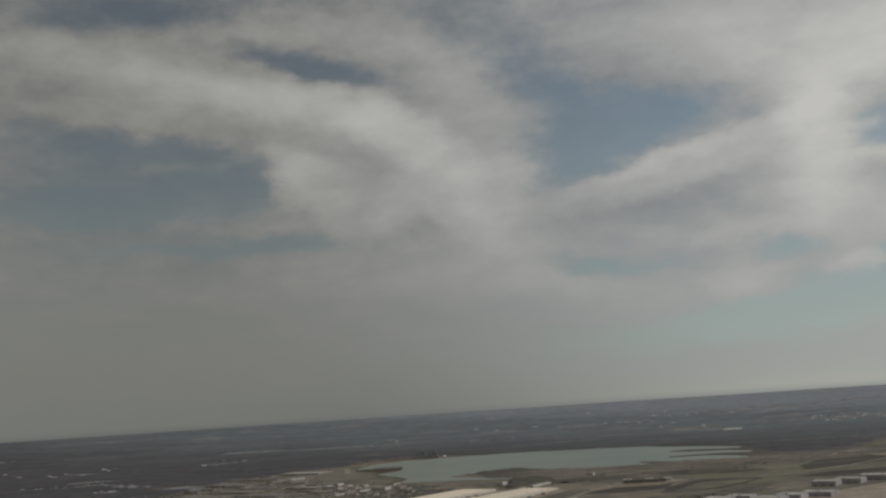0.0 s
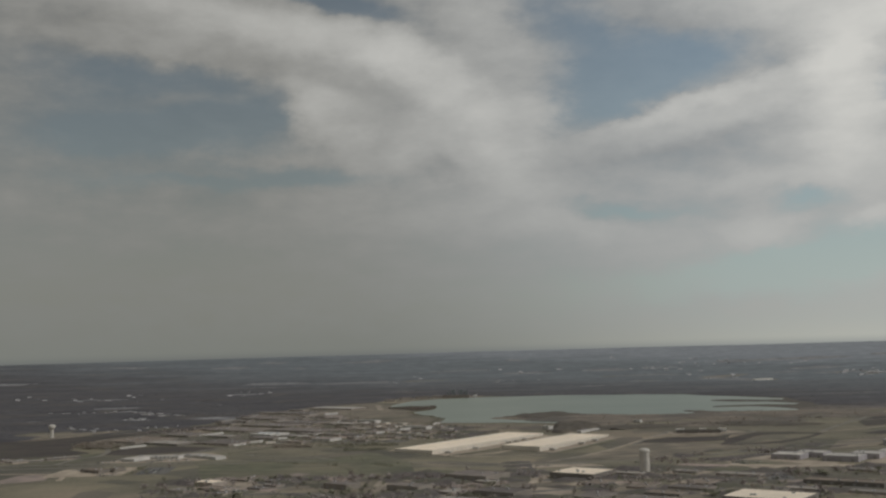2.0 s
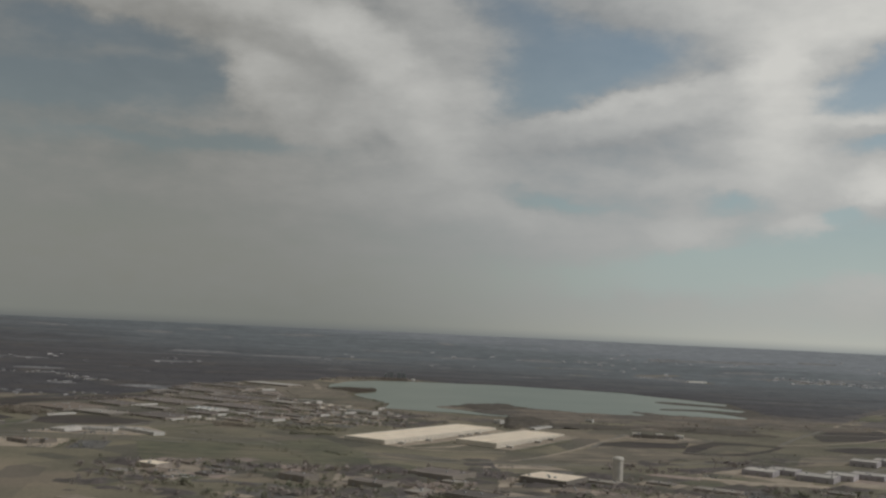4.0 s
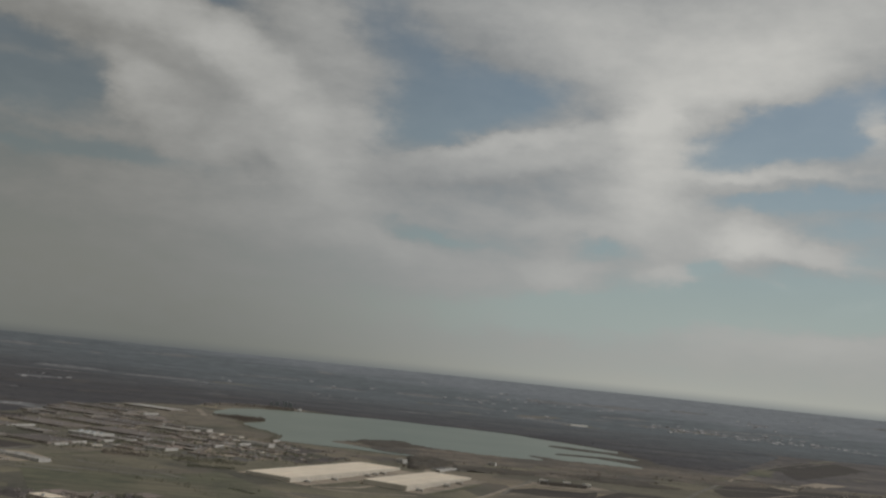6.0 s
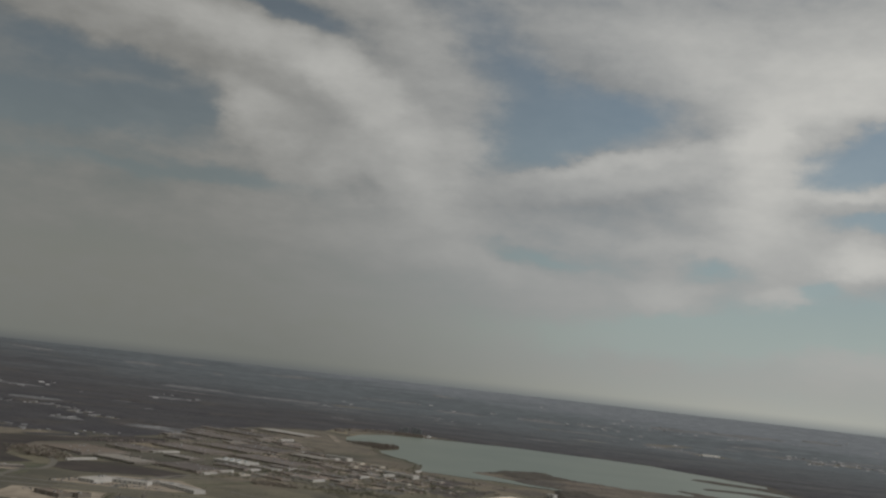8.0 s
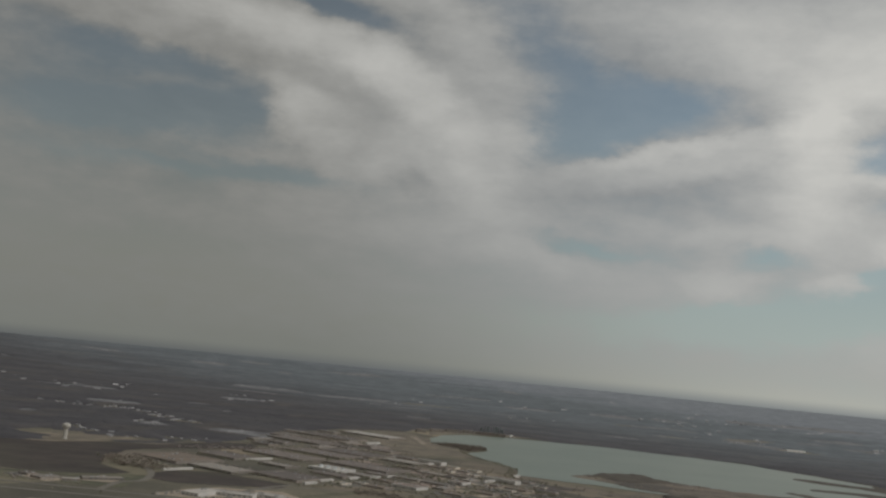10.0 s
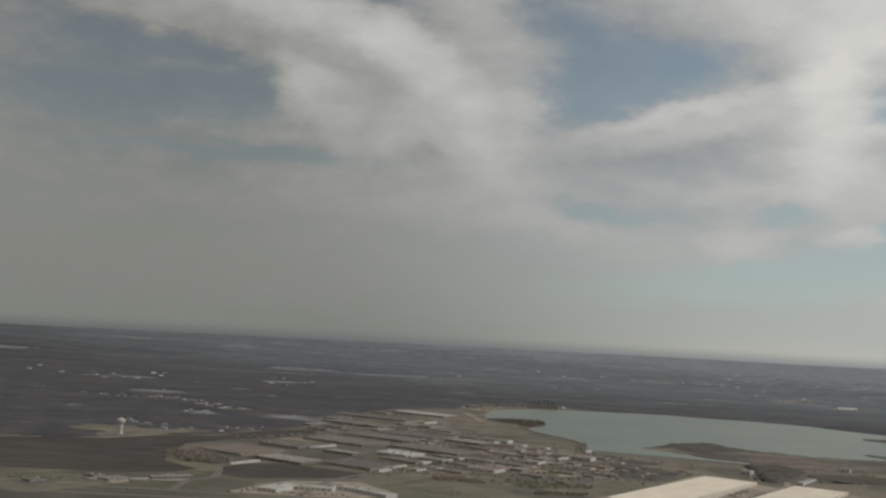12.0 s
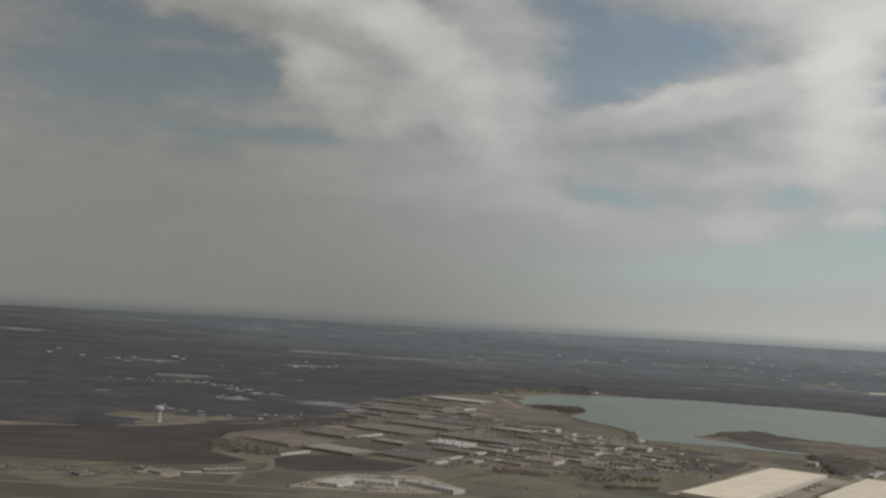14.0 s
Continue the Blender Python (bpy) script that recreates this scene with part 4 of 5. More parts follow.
def scatter_sheds(outline, du, dv, chance, sizes, turn=GRID):
    xs, ys = [p[0] for p in outline], [p[1] for p in outline]
    cx, cy = sum(xs) / len(xs), sum(ys) / len(ys)
    c, s = math.cos(turn), math.sin(turn)
    for i in range(-14, 15):
        for j in range(-14, 15):
            a, b = i * dv + rng.uniform(-0.15, 0.15) * dv, j * du + rng.uniform(-0.12, 0.12) * du
            x, y = cx + c * a - s * b, cy + s * a + c * b
            if not inside(outline, x, y) or rng.random() > chance:
                continue
            k = rng.choice(sizes)
            lv, lu, proto = SHEDS[k]
            if any(math.hypot(x - tx, y - ty) < tr + 0.55 * lv for tx, ty, tr in taken):
                continue
            taken.append((x, y, lv * 0.5))
            m = Matrix.Translation((x, y, land(x, y))) @ Matrix.Rotation(turn + rng.choice((0, 0, 0, math.pi / 2)), 4, "Z")
            pw, pd, shift = lv / 2 + rng.uniform(3, 9), lu / 2 + rng.uniform(3, 10), rng.uniform(-4, 4)
            patch("parking_lot", [(x + c * p * pw - s * (q * pd + shift), y + s * p * pw + c * (q * pd + shift)) for p, q in ((-1, -1), (1, -0.9), (0.95, 1), (-0.9, 0.96))], rng.choice((M_lot, M_lot, M_tan, M_asphalt, M_concrete_road, M_pink)), 0.12 + 0.001 * len(taken), "worn yard round a small industrial shed")
            if k in used:
                copy_thing(proto, m)
            else:
                used.add(k)
                proto.matrix_basis = m


def inside(outline, x, y):
    hit = False
    n = len(outline)
    for i in range(n):
        (x0, y0), (x1, y1) = outline[i], outline[(i + 1) % n]
        if (y0 > y) != (y1 > y) and x < x0 + (y - y0) / (y1 - y0) * (x1 - x0):
            hit = not hit
    return hit


scatter_sheds([(-420, 1600), (-290, 1560), (-200, 1560), (-250, 1800), (-340, 1960), (-395, 1820)], 34, 44, 0.85, (0, 2, 5, 2))
scatter_sheds([(-290, 1240), (-255, 1235), (-120, 1290), (-30, 1320), (-60, 1450), (-110, 1520), (-210, 1600), (-300, 1540), (-250, 1400)], 23, 29, 0.85, (0, 1, 2, 3, 4, 5, 6, 0, 4, 3, 6))
scatter_sheds([(-120, 800), (-60, 760), (120, 720), (420, 700), (420, 900), (200, 880), (120, 940), (-60, 960)], 30, 38, 0.45, (0, 1, 4, 5))
scatter_sheds([(-280, 850), (-200, 820), (-180, 930), (-250, 935)], 18, 24, 0.7, (1, 4, 6))
scatter_sheds([(-640, 1080), (-560, 1160), (-470, 1150), (-470, 1120), (-560, 1090)], 24, 30, 0.35, (1, 6))
scatter_sheds([(480, 1120), (600, 1190), (820, 1280), (900, 1180), (600, 1060)], 40, 50, 0.5, (0, 5, 2))
for k, (lv, lu, proto) in enumerate(SHEDS):
    if k not in used:
        proto.matrix_basis = Matrix.Translation((-500 - 30 * k, 1010, 0))


# ---------------------------------------------------------------- towers
def standpipe(x, y):
    b = thing("standpipe", "white cylindrical standpipe water tank with a domed cap", "water tower", x, y, land(x, y) - 0.1)
    tank = part("tank", lathe([(3.9, 0), (3.9, 16.6), (4.35, 17.0), (4.35, 18.2)], 28), M_cream_steel, b)
    part("dome", lathe([(4.3, 18.2), (4.0, 19.0), (3.0, 19.7), (1.4, 20.1), (0.3, 20.2)], 28), M_cream_steel, b)
    part("ladder", box_data([(-0.35, -0.25, -4.15, -4.05, 0, 17), (0.25, 0.35, -4.15, -4.05, 0, 17)] + [(-0.25, 0.25, -4.13, -4.07, 0.4 * k, 0.4 * k + 0.08) for k in range(1, 42)]), M_unit, tank)
    part("foundation", lathe([(4.6, -0.2), (4.6, 0.35), (3.95, 0.4)], 28), M_wall, b)


def water_tower(x, y):
    b = thing("water_tower", "white pedestal water tower with a wider bowl on top", "water tower", x, y)
    part("pedestal", lathe([(3.0, 0), (2.5, 1.2), (2.35, 3), (2.35, 10.5), (3.0, 11.6)], 24), M_cream_steel, b)
    bowl = part("bowl", lathe([(3.0, 11.6), (4.2, 12.6), (4.5, 13.6), (4.5, 15.2), (3.9, 16.2), (2.0, 17.0), (0.3, 17.2)], 24), M_cream_steel, b)
    part("railing", lathe([(0.9, 17.0), (0.95, 17.7), (0.85, 17.7)], 12), M_unit, bowl)


standpipe(98, 911)
water_tower(-592, 1438)


def power_station(x, y):
    b = thing("power_station", "grey lakeside power station with tall stacks", "power station", x, y, 0, -0.15)
    for sx, h in ((-20, 12), (-8, 15), (8, 16), (18, 13)):
        part("boiler_tower", box_data([(sx - 2.6, sx + 2.6, -2.6, 2.6, 0, h), (sx - 3.0, sx + 3.0, -3.0, 3.0, h * 0.5, h * 0.5 + 0.4), (sx - 0.6, sx + 0.6, -0.6, 0.6, h, h + 1.5)]), M_plant, b)
    part("turbine_hall", box_data([(-30, 26, -14, -4, 0, 5), (-30, 26, -13.5, -4.5, 5, 5.4)]), M_wall, b)
    stack = mesh_of("chimney", *lathe([(1.7, 0), (1.4, 9), (1.1, 16), (1.3, 16.2), (1.3, 17), (0.9, 17)], 14), M_plant)
    for sx in (-14, 2, 14):
        part("chimney", stack, M_plant, b, "", (sx, 6, 0))
    mast = mesh_of("mast", *box_data([(-0.2, 0.2, -0.2, 0.2, 0, 5), (-0.2, 0.2, -7, 7, 4.4, 4.6)]), M_unit)
    for k in range(6):
        part("mast", mast, M_unit, b, "galvanised switch yard mast", (-60 + 5 * k, -3, 0))
    part("busbar", box_data([(-60, -34, -3.2, -2.8, 4.6, 5)]), M_unit, b)


power_station(-56, 2218)
building("pump_house", "small white pump house on the far shore", -20, 2224, 6, 5, 4, 0.5, W, M_bright_wall, 2, 0, "pump house")
for x, y, lv in ((-160, 2170, 26), (-128, 2205, 30), (-100, 2228, 18), (-190, 2120, 18)):
    building("plant_hall", "pale plant hall near the power station", x, y, lv, 12, 5, 0.2, G, M_dark_wall, 2, 1, "hall", "plant halls")
building("warehouse", "long white building in the far woods", 762, 2882, 52, 12, 4.6, 0.22, W, M_bright_wall, 4, 0, roof_label="white roof")

# ---------------------------------------------------------------- houses of the far suburbs
def house():
    b = thing("house", "pale gabled house among far trees", "house", 0, 0, 0, 0, "far houses")
    part("wall", box_data([(-5, 5, -3.5, 3.5, 0, 3.4)]), M_house, b)
    verts = [(-5.5, -4, 3.3), (5.5, -4, 3.3), (5.5, 4, 3.3), (-5.5, 4, 3.3), (-5.5, 0, 5.6), (5.5, 0, 5.6)]
    part("roof", (verts, [(0, 1, 5, 4), (2, 3, 4, 5), (0, 4, 3), (1, 2, 5), (3, 2, 1, 0)]), M_house, b)
    part("chimney", box_data([(2.5, 3.3, 0.6, 1.4, 4.2, 6.4)]), M_house, b)
    part("garage_door", box_data([(-4.2, -1.4, -3.6, -3.4, 0.1, 2.1)]), M_door, b)
    return b


first = house()
placed = 0
for a0, a1, r0, r1, count in ((17, 34, 2900, 3250, 150), (10, 34, 3250, 4100, 60), (-2, 16, 2800, 3700, 36), (-24, -10, 1450, 2100, 14), (-22, -6, 1900, 2800, 26)):
    made, tries = 0, 0
    while made < count and tries < 4000:
        tries += 1
        a, r = radians(rng.uniform(a0, a1)), rng.uniform(r0, r1)
        x, y = MID[0] + r * math.sin(a), MID[1] + r * math.cos(a)
        if noise.noise(Vector((x * 0.004, y * 0.002, 9.0))) < 0.02:
            continue
        s = rng.uniform(0.4, 0.85) * (0.6 if r < 2150 else 1.2)
        m = Matrix.Translation((x, y, land(x, y) - 0.4)) @ Matrix.Rotation(rng.uniform(-0.6, 0.6), 4, "Z") @ Matrix.Diagonal((s * rng.uniform(0.9, 1.4), s, s, 1))
        if placed == 0:
            first.matrix_basis = m
        else:
            c = copy_thing(first, Matrix.Identity(4))
            c.matrix_basis = m
        made, placed = made + 1, placed + 1

# streets of small houses in the nearer woods
HAMLETS = []
for (x0, y0), (x1, y1), count in (((-815, 2020), (-660, 1985), 20), ((-660, 1985), (-525, 1822), 24), ((-600, 1770), (-560, 1756), 7), ((-625, 1585), (-540, 1512), 12), ((-500, 1530), (-470, 1600), 6), ((-640, 2795), (-595, 2775), 6)):
    for k in range(count):
        f = (k + rng.uniform(-0.3, 0.3)) / max(1, count - 1)
        x, y = x0 + (x1 - x0) * f + rng.uniform(-9, 9), y0 + (y1 - y0) * f + rng.uniform(-26, 26)
        sc = rng.uniform(0.22, 0.46)
        c = copy_thing(first, Matrix.Identity(4))
        c.matrix_basis = Matrix.Translation((x, y, land(x, y) - 0.2)) @ Matrix.Rotation(rng.uniform(-0.5, 0.5), 4, "Z") @ Matrix.Diagonal((sc * rng.uniform(0.9, 1.8), sc, sc, 1))
        HAMLETS.append((x, y - 4, rng.uniform(5, 13)))

# pale clearings and long strips far off: centre, length, depth, turn
CLEARINGS = [(925, 3160, 150, 60, 0.1, M_strip), (1050, 3080, 170, 64, 0.1, M_strip), (1180, 3020, 140, 60, 0.1, M_strip), (1300, 3100, 170, 64, 0.1, M_strip), (670, 2960, 130, 110, 0.1, M_strip), (-350, 3275, 220, 90, -0.1, M_strip), (470, 3250, 180, 80, 0.25, M_strip), (-180, 3290, 110, 100, 0.4, M_strip), (430, 3550, 150, 120, -0.4, M_strip), (45, 3185, 100, 80, -0.2, M_strip)]
CLEARINGS += [(700, 3080, 170, 60, 0.58, M_concrete_road), (1140, 2960, 220, 50, 0.1, M_strip), (1330, 2990, 170, 46, 0.1, M_strip), (1480, 3130, 170, 50, 0.1, M_strip), (1110, 3750, 240, 110, 0.2, M_strip), (1010, 3300, 150, 60, 0.1, M_strip)]
CLEARINGS += [(270, 2590, 100, 70, 0.3, M_strip), (-590, 2640, 100, 80, 0.6, M_strip), (-575, 1752, 40, 40, 0.3, M_strip), (-725, 2140, 90, 80, 0.9, M_strip), (-365, 3270, 190, 80, 0.6, M_strip), (-240, 3178, 130, 70, -0.1, M_strip), (590, 3220, 60, 70, 0, M_strip), (1200, 3740, 200, 140, 0.2, M_strip), (1050, 3295, 160, 90, 0.1, M_strip), (430, 2830, 130, 80, 0.5, M_strip), (-448, 1762, 120, 66, -0.75, M_strip)]
far = random.Random(21)
for k in range(5):
    a, q = radians(far.uniform(-24, -9)), far.uniform(1500, 2350)
    x, y = MID[0] + q * math.sin(a), MID[1] + q * math.cos(a)
    CLEARINGS.append((x, y, far.uniform(20, 60), far.uniform(34, 52), far.uniform(-0.6, 0.6), M_strip))
while len(CLEARINGS) < 58:
    a, q = radians(far.uniform(-24, 36)), far.uniform(2350, 4400)
    x, y = MID[0] + q * math.sin(a), MID[1] + q * math.cos(a)
    if math.hypot(x - 762, y - 2882) > 300:
        CLEARINGS.append((x, y, far.uniform(40, 230), far.uniform(34, 80) * q / 2800, far.uniform(-0.3, 0.4), M_strip))


def ragged(x, y, cx, cy, w, d, turn):
    """Below 1 inside a clearing with an uneven edge."""
    p, q = x - cx, y - cy
    c, s = math.cos(turn), math.sin(turn)
    e = math.hypot((c * p + s * q) / (w / 2), (c * q - s * p) / (d / 2))
    return e + 0.8 * noise.noise(Vector((x * 0.022, y * 0.016, cx * 0.1)))


for x, y, w, d, turn, mat in CLEARINGS:
    c, s = math.cos(turn), math.sin(turn)
    ring = [(math.cos(k * 0.3926991) * w * 0.72, math.sin(k * 0.3926991) * d * 0.72) for k in range(16)]
    patch("clearing", [(x + c * p - s * q, y + s * p + c * q) for p, q in ring], mat, 0.3, "pale open strip among far woods", "field")


# ---------------------------------------------------------------- trees and woods
def tuft_mesh(name, pts, radius, height, k, mat, seed, leaf=0.42, flat=0.4):
    """Many small crossing leaf clumps for each tree: arrays of positions, crown radii and heights."""
    r = np.random.default_rng(seed)
    n = len(pts)
    d = r.normal(size=(n, k, 3))
    d /= np.linalg.norm(d, axis=2, keepdims=True)
    d *= r.uniform(0.35, 1.0, (n, k, 1)) ** 0.5
    c = d * np.stack([radius, radius, height * 0.40], 1)[:, None, :]
    c[:, :, 2] += (height * 0.60)[:, None]
    c += pts[:, None, :]
    size = (radius * leaf)[:, None, None, None] * r.uniform(0.6, 1.4, (n, k, 1, 1))
    tri = c[:, :, None, :] + r.normal(size=(n, k, 3, 3)) * size * np.array([1.0, 1.0, flat])
    v = tri.reshape(-1, 3)
    me = bpy.data.meshes.new(name)
    nf = n * k
    me.vertices.add(nf * 3)
    me.vertices.foreach_set("co", v.astype(np.float32).ravel())
    me.loops.add(nf * 3)
    me.loops.foreach_set("vertex_index", np.arange(nf * 3, dtype=np.int32))
    me.polygons.add(nf)
    me.polygons.foreach_set("loop_start", np.arange(0, nf * 3, 3, dtype=np.int32))
    me.update(calc_edges=True)
    me.materials.append(mat)
    return me


def stuff(name, me, label, category):
    return tagged(new(name, me), label, category, "", "stuff")


DEVELOPED = [(-3000, 1385), (-640, 1385), (-545, 1455), (-468, 1520), (-425, 1630), (-405, 1820), (-325, 2000), (-215, 2095), (-195, 2220), (-40, 2290), (20, 2250), (60, 2192), (160, 2197), (225, 2162), (300, 2142), (371, 2094), (422, 2032), (462, 1988), (520, 1890),
             (505, 1800), (510, 1740), (480, 1640), (615, 1872), (740, 2060), (900, 2200), (1150, 2200), (1500, 2100), (3000, 2000), (3000, -3000), (-3000, -3000)]


def inside_many(outline, x, y):
    hit = np.zeros(len(x), bool)
    n = len(outline)
    for i in range(n):
        (x0, y0), (x1, y1) = outline[i], outline[(i + 1) % n]
        if y0 == y1:
            continue
        hit ^= ((y0 > y) != (y1 > y)) & (x < x0 + (y - y0) / (y1 - y0) * (x1 - x0))
    return hit


OPENINGS = [(762, 2860, 62), (-592, 1438, 26), (-580, 1480, 44), (-640, 1500, 30), (-530, 1520, 22)] + HAMLETS


def wooded(x, y, gap):
    if any(abs(x - ox) < 2 * o and math.hypot(x - ox, (y - oy) * 0.8) < o * (1 + 0.7 * noise.noise(Vector((x * 0.035, y * 0.05, 7.0)))) for ox, oy, o in OPENINGS):
        return False
    for cx, cy, w, d, turn, _ in CLEARINGS:
        if abs(x - cx) < w and abs(y - cy) < w + d and ragged(x, y, cx, cy, w, d, turn) < 1:
            return False
    return noise.noise(Vector((x * 0.0030, y * 0.0045, 4.0))) + 0.5 * noise.noise(Vector((x * 0.010, y * 0.02, 1.0))) < gap


def canopy(r0, r1, step, gap, mat, lo, hi):
    """The closed top of the winter woods: a bumpy sheet that ends in ragged edges."""
    nr = int((r1 - r0) / step)
    verts, faces, index = [], [], {}
    for i in range(nr + 1):
        rad = r0 + (r1 - r0) * i / nr
        na = int(radians(74) * r1 / step)
        for j in range(na + 1):
            ang = radians(-36 + 74 * j / na)
            x = MID[0] + rad * math.sin(ang) + step * 0.35 * noise.noise(Vector((i * 0.9, j * 0.9, 3.0)))
            y = MID[1] + rad * math.cos(ang) + step * 0.35 * noise.noise(Vector((i * 0.9, j * 0.9, 8.0)))
            index[i, j] = len(verts)
            verts.append((x, y))
    xy = np.array(verts)
    ok = ~inside_many(DEVELOPED, xy[:, 0], xy[:, 1]) & ~inside_many(shore, xy[:, 0], xy[:, 1])
    ok &= np.array([o and wooded(x, y, gap) for o, (x, y) in zip(ok, verts)])
    mask = np.zeros((nr + 5, na + 5))
    for (i, j), k in index.items():
        mask[i + 2, j + 2] = ok[k]
    soft = sum(mask[a:a + nr + 1, c:c + na + 1] for a in range(5) for c in range(5)) / 25
    rise = {k: float(soft[i, j]) for (i, j), k in index.items()}
    keep, out = {}, []
    for i in range(nr):
        for j in range(na):
            q = (index[i, j], index[i, j + 1], index[i + 1, j + 1], index[i + 1, j])
            if any(ok[k] for k in q):
                faces.append(q)
    for k in sorted({v for f in faces for v in f}):
        x, y = verts[k]
        keep[k] = len(out)
        h = lo + (hi - lo) * (0.5 + 0.5 * noise.noise(Vector((x * 0.06, y * 0.06, 0.0)))) + 0.15 * noise.noise(Vector((x * 0.21, y * 0.21, 6.0)))
        out.append((x, y, land(x, y) + (max(0.1, h * (1.35 * rise[k] - 0.3)) if ok[k] else -0.3)))
    me = mesh_of("woodland", out, [tuple(keep[v] for v in f) for f in faces], mat, True)
    top = [v for v in out if v[2] - land(v[0], v[1]) > 1.7]
    tagged(new("woodland", me), "bare grey-brown winter woods", "woods", "", "stuff")
    return np.array(top)


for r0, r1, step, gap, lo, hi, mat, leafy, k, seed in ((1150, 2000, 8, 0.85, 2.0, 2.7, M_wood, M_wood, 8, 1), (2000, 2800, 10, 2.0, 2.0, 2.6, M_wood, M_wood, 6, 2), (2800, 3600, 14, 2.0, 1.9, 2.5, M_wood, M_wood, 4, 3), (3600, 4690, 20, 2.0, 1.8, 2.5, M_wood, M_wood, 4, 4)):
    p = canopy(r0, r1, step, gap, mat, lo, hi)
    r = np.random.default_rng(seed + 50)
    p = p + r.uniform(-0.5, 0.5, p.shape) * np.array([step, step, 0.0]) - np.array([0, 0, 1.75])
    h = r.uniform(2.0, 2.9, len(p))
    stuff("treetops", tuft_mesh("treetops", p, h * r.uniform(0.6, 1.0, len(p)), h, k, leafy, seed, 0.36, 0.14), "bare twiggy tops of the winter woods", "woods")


def scrub(outline, step, lo, hi, gap, label, mat=M_scrub_sheet, holes=(), clear_of=0.0):
    """A low bumpy sheet of bushes inside an outline."""
    xs, ys = [p[0] for p in outline], [p[1] for p in outline]
    nx, ny = int((max(xs) - min(xs)) / step), int((max(ys) - min(ys)) / step)
    pts = [(min(xs) + (i + 0.3 * noise.noise(Vector((i * 0.9, j * 0.9, 3.0)))) * step, min(ys) + (j + 0.3 * noise.noise(Vector((i * 0.9, j * 0.9, 8.0)))) * step) for j in range(ny + 1) for i in range(nx + 1)]
    xy = np.array(pts)
    ok = inside_many(outline, xy[:, 0], xy[:, 1]) & ~inside_many(shore, xy[:, 0], xy[:, 1])
    slack = np.array([gap - noise.noise(Vector((x * 0.018, y * 0.03, 2.0))) - 0.5 * noise.noise(Vector((x * 0.06, y * 0.09, 5.0))) for x, y in pts])
    ok &= slack > 0
    if clear_of:
        for tx, ty, tr in taken:
            ok &= np.hypot(xy[:, 0] - tx, xy[:, 1] - ty) > tr * 0.95 + clear_of
    for hole in holes:
        ok &= ~inside_many(hole, xy[:, 0], xy[:, 1])
    verts = [(x, y, land(x, y) + (0.1 + min(1.0, 3 * f) * (lo + (hi - lo) * (0.5 + noise.noise(Vector((x * 0.12, y * 0.12, 1.0))))) if o else -0.2)) for (x, y), o, f in zip(pts, ok, slack)]
    faces = []
    for j in range(ny):
        for i in range(nx):
            q = (j * (nx + 1) + i, j * (nx + 1) + i + 1, (j + 1) * (nx + 1) + i + 1, (j + 1) * (nx + 1) + i)
            if any(ok[k] for k in q):
                faces.append(q)
    stuff("scrub", mesh_of("scrub", verts, faces, mat, True), label, "bushes")


scrub([(-11, 1575), (41, 1640), (104, 1688), (112, 1618), (172, 1590), (225, 1600), (290, 1638), (470, 1614), (560, 1560), (420, 1480), (240, 1440), (110, 1420), (60, 1480)], 6, 0.5, 1.6, 0.45, "brown scrub along the reservoir shore")
scrub([(60, 1420), (240, 1440), (420, 1480), (480, 1620), (700, 1500), (720, 1440), (520, 1440), (420, 1400), (250, 1345), (110, 1380)], 6, 0.5, 1.5, 0.12, "patchy brown scrub between fields and reservoir")
scrub([(105, 1000), (150, 960), (240, 1030), (330, 1085), (300, 1120), (230, 1110), (150, 1060)], 4, 0.8, 2.0, -0.05, "bare bushes along a meadow edge", M_grove)
scrub([(240, 1378), (309, 1404), (356, 1366), (392, 1330), (340, 1318), (296, 1336)], 5, 1.0, 2.2, 0.5, "dark bushes between fields", M_bush)
scrub([(120, 1388), (196, 1397), (236, 1362), (180, 1340), (118, 1340)], 5, 1.0, 2.0, 0.35, "dark bushes between fields", M_bush)
scrub([(300, 1600), (330, 1560), (420, 1540), (540, 1560), (560, 1700), (545, 1920), (470, 2030), (380, 1920), (340, 1700)], 5, 0.2, 0.6, 0.8, "low bushes on narrow spits in the reservoir", M_bush)
scrub([(485, 1650), (615, 1880), (740, 2070), (900, 2210), (1300, 2190), (1500, 1800), (1000, 1470), (620, 1510)], 12, 0.4, 1.2, 0.55, "patchy brown scrub beyond the reservoir", M_heath, EAST_FIELDS + [[(540, 1530), (760, 1836), (1100, 2220), (1110, 2190), (775, 1812), (560, 1515)]])
scrub([(8, 1596), (44, 1648), (100, 1690), (112, 1625), (136, 1600), (60, 1545)], 5, 1.2, 2.4, 0.5, "dark bushes on a reservoir headland", M_bush)
scrub([(-95, 1500), (60, 1415), (100, 1380), (40, 1370), (-60, 1430)], 6, 0.4, 1.2, 0.1, "low scrub beside a narrow inlet")
scrub([(74, 1440), (112, 1442), (128, 1404), (94, 1352), (72, 1322), (60, 1330), (70, 1380)], 4, 2.0, 4.6, 0.6, "dark leafless thicket behind a great warehouse", M_bush)
scrub([(-60, 1440), (10, 1395), (-40, 1310), (-70, 1270), (-92, 1330)], 4, 0.8, 2.4, 0.15, "grey brush between sheds and an inlet", M_grove)
scrub([(-14, 1040), (14, 1050), (10, 935), (-14, 929)], 4, 0.4, 1.4, 0.25, "brown brush beside a sandy plot", M_grove, (), 2.0)
scrub([(41, 866), (63, 869), (64, 829), (47, 795), (34, 791)], 4, 1.0, 3.4, 0.35, "dark bare thicket beside a sandy lot", M_grove, (), 2.0)
